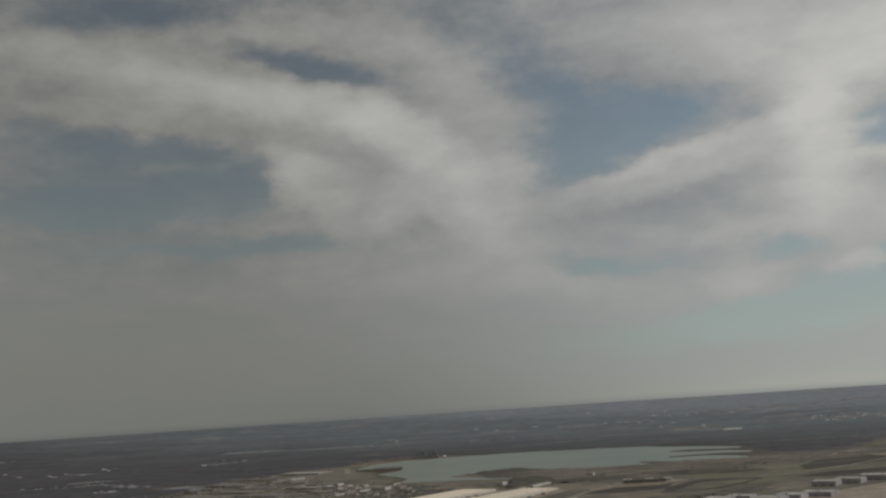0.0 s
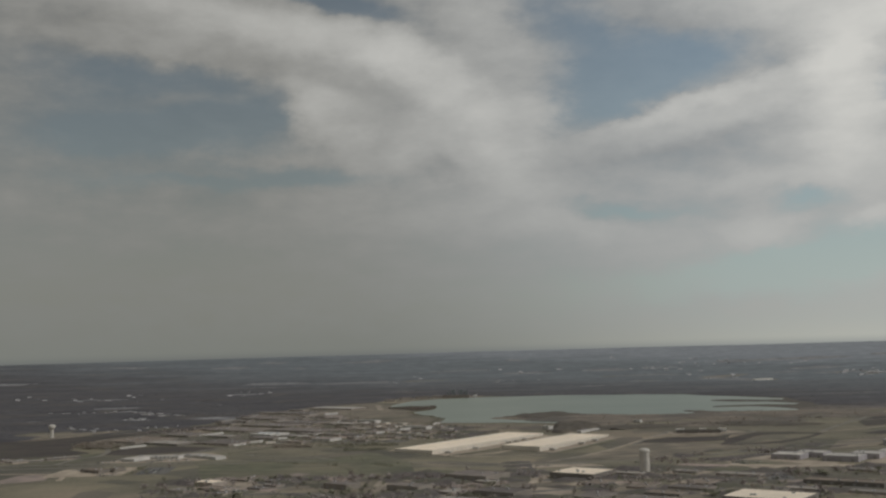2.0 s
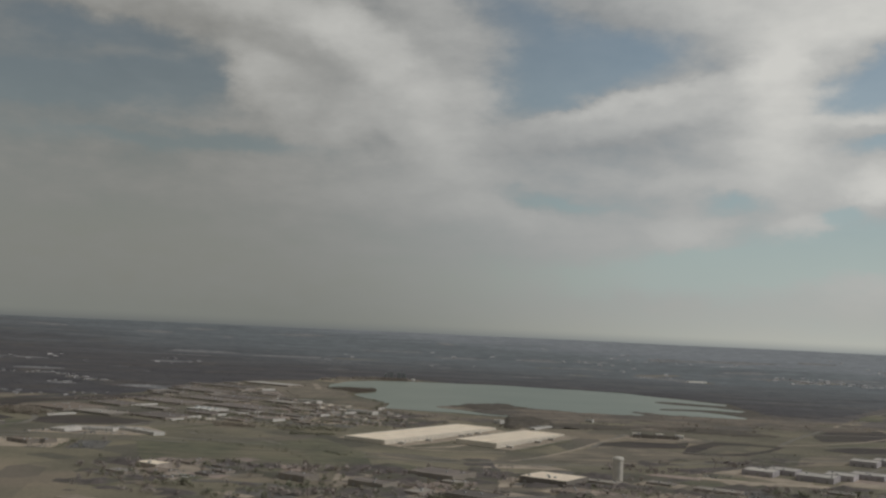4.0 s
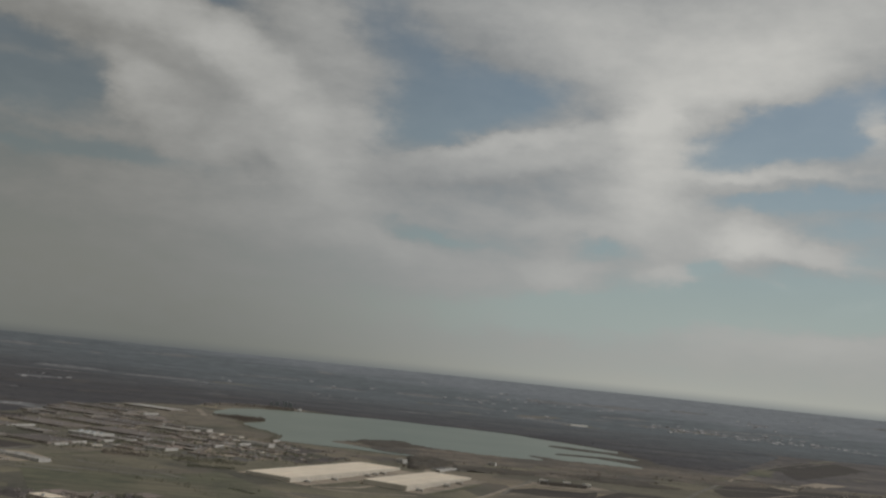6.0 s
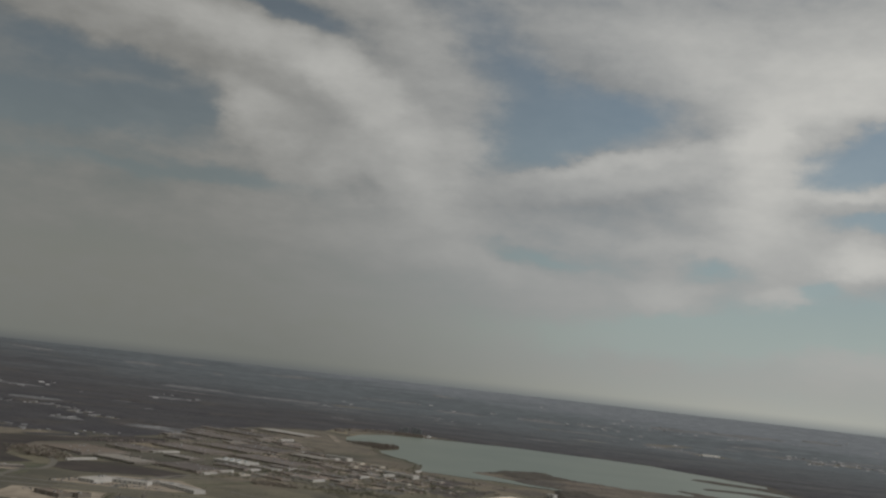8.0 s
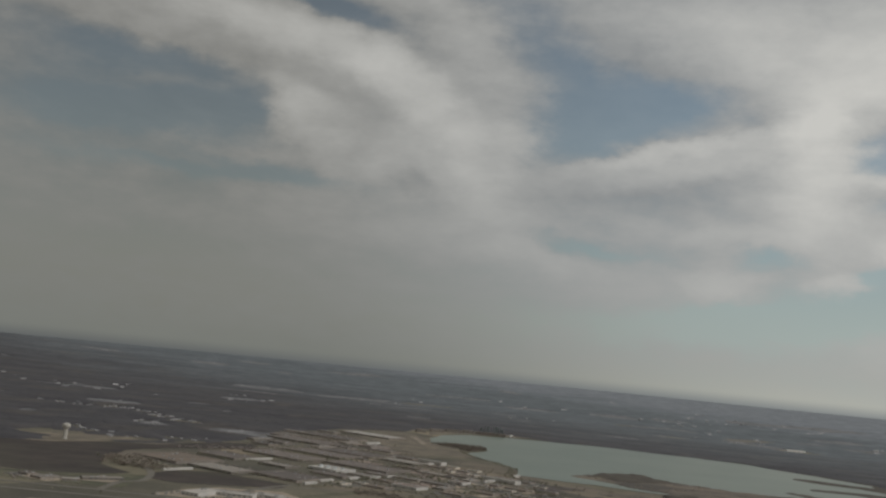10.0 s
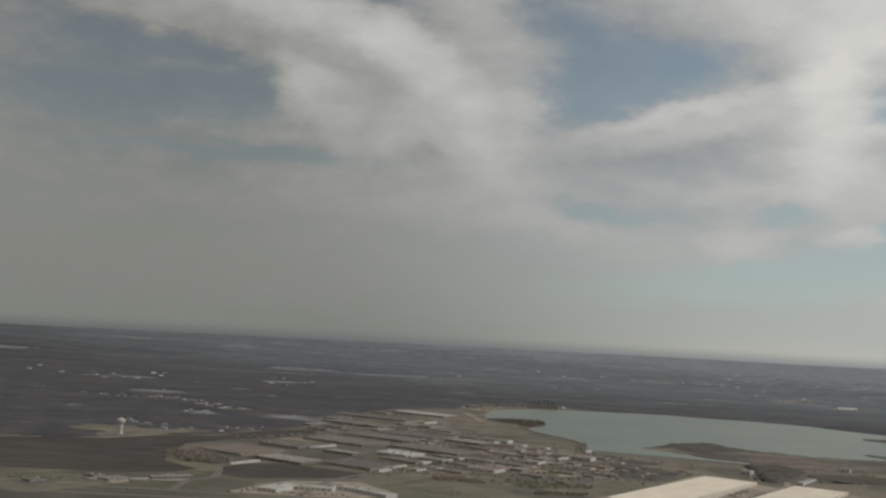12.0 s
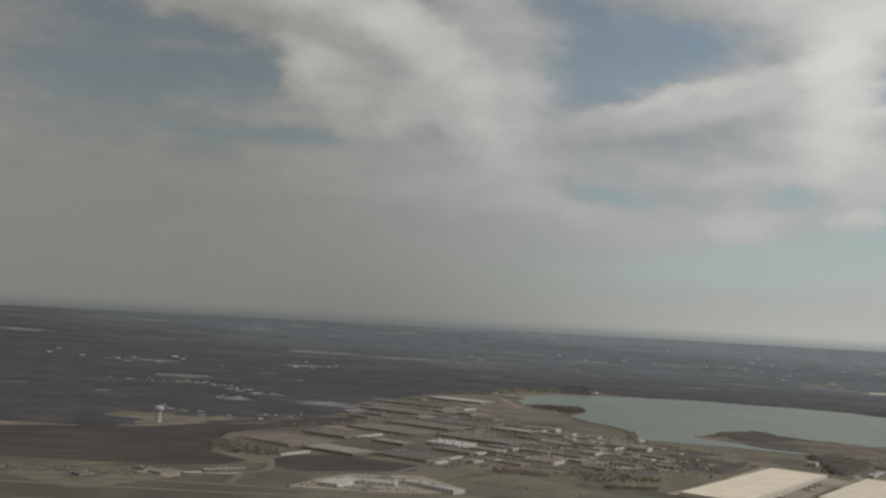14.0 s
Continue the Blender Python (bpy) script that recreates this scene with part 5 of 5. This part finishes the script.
scrub([(-290, 930), (-120, 960), (0, 960), (100, 960), (250, 930), (420, 890), (420, 720), (120, 740), (-60, 770), (-280, 830)], 4, 0.8, 3.0, -0.20, "brown brush between yards and sheds", M_grove, (), 3.0)
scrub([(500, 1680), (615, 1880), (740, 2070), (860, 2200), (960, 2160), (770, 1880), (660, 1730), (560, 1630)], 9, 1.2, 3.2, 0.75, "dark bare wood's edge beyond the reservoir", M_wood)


def belt(outline, count, seed, mat, lo, hi, label, wide=0.5, k=34):
    r = np.random.default_rng(seed)
    xs, ys = np.array([p[0] for p in outline]), np.array([p[1] for p in outline])
    x, y = r.uniform(xs.min(), xs.max(), count), r.uniform(ys.min(), ys.max(), count)
    keep = inside_many(outline, x, y) & ~inside_many(shore, x, y)
    if seed in (15, 16, 22, 23, 26):
        keep &= np.array([noise.noise(Vector((u * 0.03, v * 0.02, seed))) > (0.12 if seed in (22, 23) else -0.05) for u, v in zip(x, y)])
    x, y = x[keep], y[keep]
    clear = np.ones(len(x), bool)
    for tx, ty, tr in taken:
        clear &= np.hypot(x - tx, y - ty) > tr * 0.8
    x, y = x[clear], y[clear]
    p = np.stack([x, y, [land(a, c) for a, c in zip(x, y)]], 1)
    h = r.uniform(lo, hi, len(x))
    stuff("tree_belt", tuft_mesh("tree_belt", p, h * r.uniform(wide * 0.8, wide * 1.3, len(x)), h, k, mat, seed, 0.28, 0.7), label, "trees")


def tree_rows(lines, gap, seed, mat, lo, hi, label, wide=0.55, k=26, jitter=1.2):
    """Trees along straight lines in plan, at uneven distances."""
    r = np.random.default_rng(seed)
    pts = []
    for (x0, y0), (x1, y1) in lines:
        n = max(2, int(math.hypot(x1 - x0, y1 - y0) / gap))
        for i in range(n):
            if r.random() < 0.82:
                f = (i + r.uniform(-0.4, 0.4)) / n
                pts.append((x0 + (x1 - x0) * f + r.normal() * jitter, y0 + (y1 - y0) * f + r.normal() * jitter))
    p = np.array([(x, y, land(x, y)) for x, y in pts])
    h = r.uniform(lo, hi, len(p))
    stuff("tree_row", tuft_mesh("tree_row", p, h * r.uniform(wide * 0.8, wide * 1.4, len(p)), h, k, mat, seed, 0.28, 0.7), label, "trees")


def off_block(x, y, lv, lu, a, c, out):
    """A point by a block: a and c from -0.5 to 0.5 along and into it, out metres further from its near side."""
    v, u = a * lv, c * lu + math.copysign(out, c)
    return x + CV * v - SV * u, y + SV * v + CV * u


front, back, flank = [], [], []
for x, y, lv, lu, *_ in BLOCKS:
    if y > 1230 and x < -90:
        front.append((off_block(x, y, lv, lu, -0.5, -0.5, 2.2), off_block(x, y, lv, lu, 0.36, -0.5, 2.2)))
        back.append((off_block(x, y, lv, lu, -0.45, 0.5, 3.0), off_block(x, y, lv, lu, 0.5, 0.5, 3.0)))
        flank.append((off_block(x, y, lv + 6, lu, 0.5, -0.4, 0), off_block(x, y, lv + 6, lu, 0.5, 0.4, 0)))
tree_rows(front, 2.6, 101, M_green, 1.2, 2.4, "dark evergreen hedge trees before warehouse fronts")
tree_rows(back, 3.4, 102, M_bare, 1.4, 2.8, "bare trees behind warehouse rows")
tree_rows(flank, 4.2, 103, M_green, 1.0, 2.6, "dark trees between warehouse fronts and a street")
tree_rows([((-318, 1226), (-262, 1240)), ((-262, 1240), (-190, 1258)), ((-190, 1258), (-120, 1270)), ((-455, 1282), (-430, 1252)), ((-520, 1312), (-470, 1285)), ((-300, 1230), (-255, 1310)), ((-250, 1315), (-190, 1395)), ((-150, 1330), (-70, 1270)), ((-190, 1480), (-120, 1430)), ((-120, 1520), (-60, 1440))], 3.2, 104, M_green, 1.6, 3.2, "dark street trees of the industrial park", jitter=2.5)
tree_rows([((-400, 1500), (-330, 1600)), ((-470, 1470), (-400, 1520)), ((-330, 1640), (-250, 1640)), ((-390, 1640), (-300, 1720)), ((-380, 1760), (-300, 1760)), ((-360, 1850), (-290, 1850))], 3.0, 105, M_bare, 1.8, 3.4, "grey bare trees between far warehouse rows", jitter=3.0)
tree_rows([((-700, 1072), (-300, 1070)), ((-300, 1070), (-90, 1032)), ((-480, 1100), (-440, 1104)), ((-260, 1150), (-170, 1120)), ((-236, 1090), (-170, 1062)), ((-100, 1110), (-40, 1104)), ((80, 1200), (140, 1290)), ((262, 1250), (230, 1190)), ((300, 1280), (420, 1310)), ((420, 1200), (640, 1245)), ((300, 1130), (520, 1180)), ((230, 1330), (420, 1400))], 9.0, 106, M_green, 0.8, 2.0, "scattered dark bushes along verges and meadow edges", jitter=3.0)
def clumps(outline, groups, each, seed, mat, lo, hi, label, reach=8.0):
    """Close groups of round-crowned trees inside an outline, clear of the buildings."""
    r = np.random.default_rng(seed)
    xs, ys = [p[0] for p in outline], [p[1] for p in outline]
    pts = []
    for _ in range(groups):
        cx, cy = r.uniform(min(xs), max(xs)), r.uniform(min(ys), max(ys))
        if not inside(outline, cx, cy):
            continue
        for _ in range(int(r.integers(each // 2, each * 2))):
            x, y = cx + r.normal() * reach * 1.5, cy + r.normal() * reach
            if all(math.hypot(x - tx, y - ty) > tr * 0.9 for tx, ty, tr in taken):
                pts.append((x, y, land(x, y)))
    p = np.array(pts)
    h = r.uniform(lo, hi, len(p))
    stuff("tree_clump", tuft_mesh("tree_clump", p, h * r.uniform(0.42, 0.7, len(p)), h, 40, mat, seed, 0.36, 0.7), label, "trees")


NEAR_YARDS = [(-300, 935), (-120, 930), (20, 955), (110, 935), (180, 900), (300, 900), (460, 860), (460, 700), (-60, 700), (-300, 790)]
scrub(NEAR_YARDS, 3.6, 1.2, 3.0, -0.10, "purplish bare trees in close groves among yards", M_grove, (), 2.0)
clumps(NEAR_YARDS, 40, 8, 201, M_bare, 2.6, 4.6, "purplish bare trees in close groups among yards")
clumps(NEAR_YARDS, 34, 7, 202, M_green, 2.4, 4.4, "dark evergreen trees in close groups among yards")
clumps([(-300, 1235), (-110, 1265), (-30, 1310), (-60, 1450), (-200, 1600), (-300, 1540)], 60, 5, 203, M_green, 1.4, 2.8, "dark evergreens between small sheds", 5.0)
clumps([(110, 1010), (230, 1120), (330, 1080), (240, 1020), (150, 960)], 24, 6, 204, M_bare, 1.6, 3.2, "bare trees along a meadow edge", 6.0)
clumps([(-255, 1235), (-110, 1290), (60, 1400), (240, 1420), (420, 1470), (400, 1380), (160, 1320), (-60, 1250)], 40, 6, 205, M_bush_leaf, 1.2, 2.6, "brown bushes between sheds and reservoir", 7.0)
taken += [(-75 + 30 * k, 1190 + 40 * k, 45) for k in range(5)] + [(28 + 22 * k, 1190 + 30 * k, 38) for k in range(5)]
belt([(-11, 1575), (41, 1636), (104, 1684), (112, 1615), (172, 1588), (225, 1600), (290, 1640), (470, 1612), (560, 1560), (420, 1480), (240, 1440), (110, 1420), (60, 1480)], 260, 11, M_scrub, 1.2, 2.6, "brown scrub along the reservoir shore")
belt([(-60, 1440), (60, 1415), (240, 1430), (420, 1470), (640, 1560), (720, 1470), (420, 1400), (250, 1330), (100, 1370), (-20, 1340)], 320, 12, M_scrub, 1.5, 3.2, "bare trees between fields and reservoir")
belt([(-180, 1882), (-146, 1834), (-124, 1782), (-90, 1836), (-96, 1905), (-150, 1912)], 900, 13, M_bush_leaf, 1.8, 3.4, "dark wooded spit in the reservoir")
belt([(-88, 1500), (-72, 1590), (-90, 1640), (-118, 1705), (-132, 1770), (-140, 1765), (-124, 1700), (-98, 1630), (-84, 1585), (-98, 1505)], 700, 14, M_green, 1.2, 2.4, "dark bushes along the steep shore")
belt([(-430, 1620), (-300, 1250), (-250, 1235), (-110, 1290), (-30, 1310), (-50, 1450), (-110, 1560), (-200, 1640), (-240, 1800), (-330, 1960), (-400, 1820)], 2600, 15, M_scrub, 1.4, 2.8, "bare street trees of the industrial park")
belt([(-430, 1620), (-300, 1250), (-250, 1235), (-110, 1290), (-30, 1310), (-50, 1450), (-110, 1560), (-200, 1640), (-240, 1800), (-330, 1960), (-400, 1820)], 500, 16, M_green, 1.4, 2.8, "dark evergreen shrubs of the industrial park")
belt([(-215, 1225), (-150, 1250), (-118, 1240), (-128, 1212), (-185, 1200)], 420, 31, M_green, 1.2, 2.8, "dark evergreen bushes between the park and a warehouse")
belt([(-262, 1228), (-222, 1232), (-215, 1212), (-255, 1208)], 180, 32, M_scrub, 1.4, 3.0, "brown bare bushes between the park and a warehouse")
belt([(-250, 1400), (-160, 1355), (-60, 1300), (-50, 1310), (-150, 1368), (-240, 1412)], 260, 33, M_green, 1.4, 3.0, "dark street trees along an industrial street")
belt([(-240, 1510), (-150, 1445), (-60, 1370), (-50, 1380), (-140, 1460), (-230, 1522)], 260, 34, M_bare, 1.6, 3.2, "bare street trees along an industrial street")
belt([(-470, 1452), (-400, 1500), (-300, 1610), (-310, 1625), (-405, 1530), (-475, 1470)], 500, 35, M_bare, 1.6, 3.2, "dark tree row behind long warehouses")
belt([(-330, 1150), (-300, 1160), (-180, 1130), (-120, 1060), (-130, 1050), (-200, 1110), (-300, 1140)], 160, 36, M_green, 0.8, 1.8, "low dark bushes across a meadow")
for k, (x, y, lv, lu, h, roof, wall, label) in enumerate(BLOCKS):
    if y > 1200 and lv > 44 and x < -150:
        edge = [(a, c) for a, c in ((-0.5, -0.5), (0.56, -0.5), (0.56, 0.2), (0.66, 0.2), (0.66, -0.62), (-0.5, -0.62))]
        belt([(x + CV * a * lv - SV * c * lu, y + SV * a * lv + CV * c * lu) for a, c in edge], 260, 60 + k, M_green if k % 2 else M_bare, 1.0, 2.2, "low dark bushes along a warehouse front")
belt([(-510, 1310), (-480, 1330), (-455, 1282), (-430, 1250), (-455, 1235), (-500, 1262)], 420, 17, M_scrub, 2.0, 4.5, "pale bare trees beside an access road")
belt([(-245, 1075), (-200, 1036), (-176, 1030), (-149, 980), (-140, 984), (-166, 1040), (-200, 1050), (-240, 1084)], 420, 18, M_green, 1.0, 2.2, "dark hedge across a meadow")
belt([(-180, 1168), (-135, 1178), (-130, 1190), (-175, 1182)], 260, 19, M_green, 1.2, 2.4, "dark tree clump beside a warehouse")
belt([(-136, 1034), (-118, 1012), (-112, 1016), (-130, 1040)], 110, 20, M_green, 1.0, 2.2, "dark hedge beside a warehouse yard")
belt([(-352, 985), (-346, 985), (-348, 1050), (-354, 1048)], 60, 21, M_green, 1.0, 2.0, "low hedge beside a car park")
belt([(-300, 930), (-200, 935), (-120, 925), (-60, 945), (20, 950), (110, 930), (180, 880), (420, 880), (460, 700), (-60, 700), (-300, 790)], 800, 22, M_bare, 2.4, 4.6, "bare trees among sheds and yards")
belt([(-120, 925), (-60, 945), (20, 950), (110, 930), (180, 880), (420, 880), (460, 700), (-60, 700), (-200, 800)], 300, 23, M_green, 1.8, 3.6, "dark evergreen trees among sheds and yards")
belt([(-3000 + 2200, 1000), (-640, 1090), (-560, 1100), (-500, 1098), (-500, 1112), (-640, 1120), (-800, 1110)], 500, 25, M_bare, 2, 4, "bare trees along a highway")
belt([(480, 1130), (900, 1180), (1000, 1400), (700, 1470), (560, 1330)], 1500, 26, M_bare, 2, 4.4, "bare trees among far meadows")


# ---------------------------------------------------------------- single trees, cars and trailers
def limb(p, q, r0, r1):
    p, q = Vector(p), Vector(q)
    m = (q - p).to_track_quat("Z", "Y").to_matrix()
    ring = [m @ Vector((math.cos(a), math.sin(a), 0)) for a in (0, 2.1, 4.2)]
    verts = [tuple(p + v * r0) for v in ring] + [tuple(q + v * r1) for v in ring]
    return verts, [(0, 1, 4, 3), (1, 2, 5, 4), (2, 0, 3, 5)]


def tree(label, height, mat, seed):
    g = random.Random(seed)
    b = thing("tree", label, "tree", 0, 0, 0, 0, "single trees")
    verts, faces = limb((0, 0, -0.2), (0, 0, height * 0.55), height * 0.035, height * 0.02)
    for k in range(7):
        a = g.uniform(0, 6.28)
        z = height * g.uniform(0.25, 0.52)
        v, f = limb((0, 0, z), (math.cos(a) * height * 0.32, math.sin(a) * height * 0.32, z + height * g.uniform(0.2, 0.42)), height * 0.015, height * 0.005)
        faces += [tuple(i + len(verts) for i in q) for q in f]
        verts += v
    part("trunk", (verts, faces), M_bark, b)
    me = tuft_mesh("crown", np.array([[0.0, 0.0, 0.0]]), np.array([height * 0.42]), np.array([height]), 110, mat, seed, 0.17, 0.8)
    part("crown", me, mat, b)
    return b


trees = [tree("bare grey-brown winter tree beside sheds", 4.6, M_bare, 1), tree("brown twiggy winter tree beside a yard", 3.8, M_scrub, 2), tree("dark evergreen oak beside a yard", 4.2, M_green, 3)]
fresh = set()
for outline, count in (([(-300, 930), (-200, 935), (-120, 925), (-60, 945), (20, 950), (110, 930), (180, 880), (420, 880), (440, 720), (-40, 720), (-290, 800)], 150), ([(-345, 985), (-322, 985), (-322, 1050), (-345, 1048)], 5), ([(-500, 1262), (-455, 1282), (-430, 1250), (-455, 1235)], 16), ([(-290, 1240), (-120, 1290), (-60, 1330), (-90, 1420), (-210, 1480)], 40)):
    xs, ys = [p[0] for p in outline], [p[1] for p in outline]
    made = 0
    while made < count:
        x, y = rng.uniform(min(xs), max(xs)), rng.uniform(min(ys), max(ys))
        if not inside(outline, x, y):
            continue
        made += 1
        if any(math.hypot(x - tx, y - ty) < tr * 0.85 + 2 for tx, ty, tr in taken):
            continue
        k = rng.choice((0, 0, 1, 1, 2))
        s = rng.uniform(0.75, 1.25)
        m = Matrix.Translation((x, y, land(x, y))) @ Matrix.Rotation(rng.uniform(0, 6.28), 4, "Z") @ Matrix.Scale(s, 4)
        ob = trees[k] if k not in fresh else copy_thing(trees[k], Matrix.Identity(4))
        fresh.add(k)
        ob.matrix_basis = m

M_paint = material("car_paint", (0.42, 0.42, 0.43), (0.40, 0.40, 0.41), 0.5, 0.25, fine=3, each=0.85)
M_tyre = material("tyre_rubber", (0.03, 0.03, 0.03), (0.02, 0.02, 0.02), 2.0, 0.9, fine=8)


def car():
    b = thing("car", "small parked car on a pale lot", "car", 0, 0, 0, 0, "parked cars")
    part("body", box_data([(-1.2, 1.2, -0.48, 0.48, 0.18, 0.5)]), M_paint, b)
    part("cabin", ([(-0.75, -0.44, 0.5), (0.7, -0.44, 0.5), (0.7, 0.44, 0.5), (-0.75, 0.44, 0.5), (-0.5, -0.38, 0.8), (0.35, -0.38, 0.8), (0.35, 0.38, 0.8), (-0.5, 0.38, 0.8)], [(4, 5, 6, 7), (0, 1, 5, 4), (1, 2, 6, 5), (2, 3, 7, 6), (3, 0, 4, 7)]), M_glass, b)
    wheel = mesh_of("wheel", *lathe([(0.18, -0.07), (0.18, 0.07)], 10), M_tyre)
    for x in (-0.75, 0.75):
        for y in (-0.46, 0.46):
            w = part("wheel", wheel, M_tyre, b, "", (x, y, 0.18))
            w.rotation_euler = (math.pi / 2, 0, 0)
    return b


def trailer():
    b = thing("trailer", "white box trailer backed to a dock", "trailer", 0, 0, 0, 0, "dock trailers")
    part("box", box_data([(-3.6, 3.6, -0.7, 0.7, 0.7, 2.3)]), M_white_wall, b)
    part("chassis", box_data([(-3.4, 3.4, -0.4, 0.4, 0.5, 0.7), (2.2, 2.3, -0.5, 0.5, 0, 0.5)]), M_dark_wall, b)
    wheel = mesh_of("wheel", *lathe([(0.28, -0.1), (0.28, 0.1)], 10), M_tyre)
    for x in (-3.0, -2.3):
        for y in (-0.6, 0.6):
            w = part("wheel", wheel, M_tyre, b, "", (x, y, 0.28))
            w.rotation_euler = (math.pi / 2, 0, 0)
    return b


proto, used_car = car(), False
for cx, cy, nx, ny, turn, fill in ((-360, 1103, 12, 2, -0.12, 0.7), (-330, 1104, 8, 2, -0.3, 0.7), (-398, 1105, 4, 5, GRID, 0.6), (-468, 1158, 7, 3, 0.9, 0.6), (-400, 1034, 8, 2, 0, 0.6), (-365, 994, 6, 3, 0, 0.6), (-236, 880, 8, 3, GRID, 0.6), (-222, 862, 7, 2, GRID, 0.6), (20, 994, 8, 2, 0.1, 0.4), (196, 965, 7, 4, GRID, 0.5), (-20, 815, 8, 3, 0.1, 0.6), (-332, 1016, 6, 7, 0.08, 0.8), (-40, 912, 8, 4, 0.3, 0.7), (184, 866, 9, 4, 0.3, 0.7), (-350, 1152, 14, 2, 0.15, 0.6)):
    for i in range(nx):
        for j in range(ny):
            if rng.random() > fill:
                continue
            a, c = (i - nx / 2) * 3.0, (j - ny / 2) * 7.0
            x, y = cx + math.cos(turn) * a - math.sin(turn) * c, cy + math.sin(turn) * a + math.cos(turn) * c
            ob = copy_thing(proto, Matrix.Identity(4)) if used_car else proto
            used_car = True
            ob.matrix_basis = Matrix.Translation((x, y, land(x, y) + 0.15)) @ Matrix.Rotation(turn + math.pi / 2 * rng.choice((1, -1)), 4, "Z")
proto, used_one = trailer(), False
for lx, ly, lv, lu, n in ((-121, 1162, 50, 216, 12), (-8, 1180, 48, 152, 9)):
    for i in range(n):
        if rng.random() < 0.7:
            continue
        s = (i + 0.5) / n * lu * 0.9 + 0.05 * lu
        x, y = lx + CV * (lv + 6.5) - SV * s, ly + SV * (lv + 6.5) + CV * s
        ob = copy_thing(proto, Matrix.Identity(4)) if used_one else proto
        used_one = True
        ob.matrix_basis = Matrix.Translation((x, y, land(x, y) + 0.14)) @ Matrix.Rotation(GRID, 4, "Z")
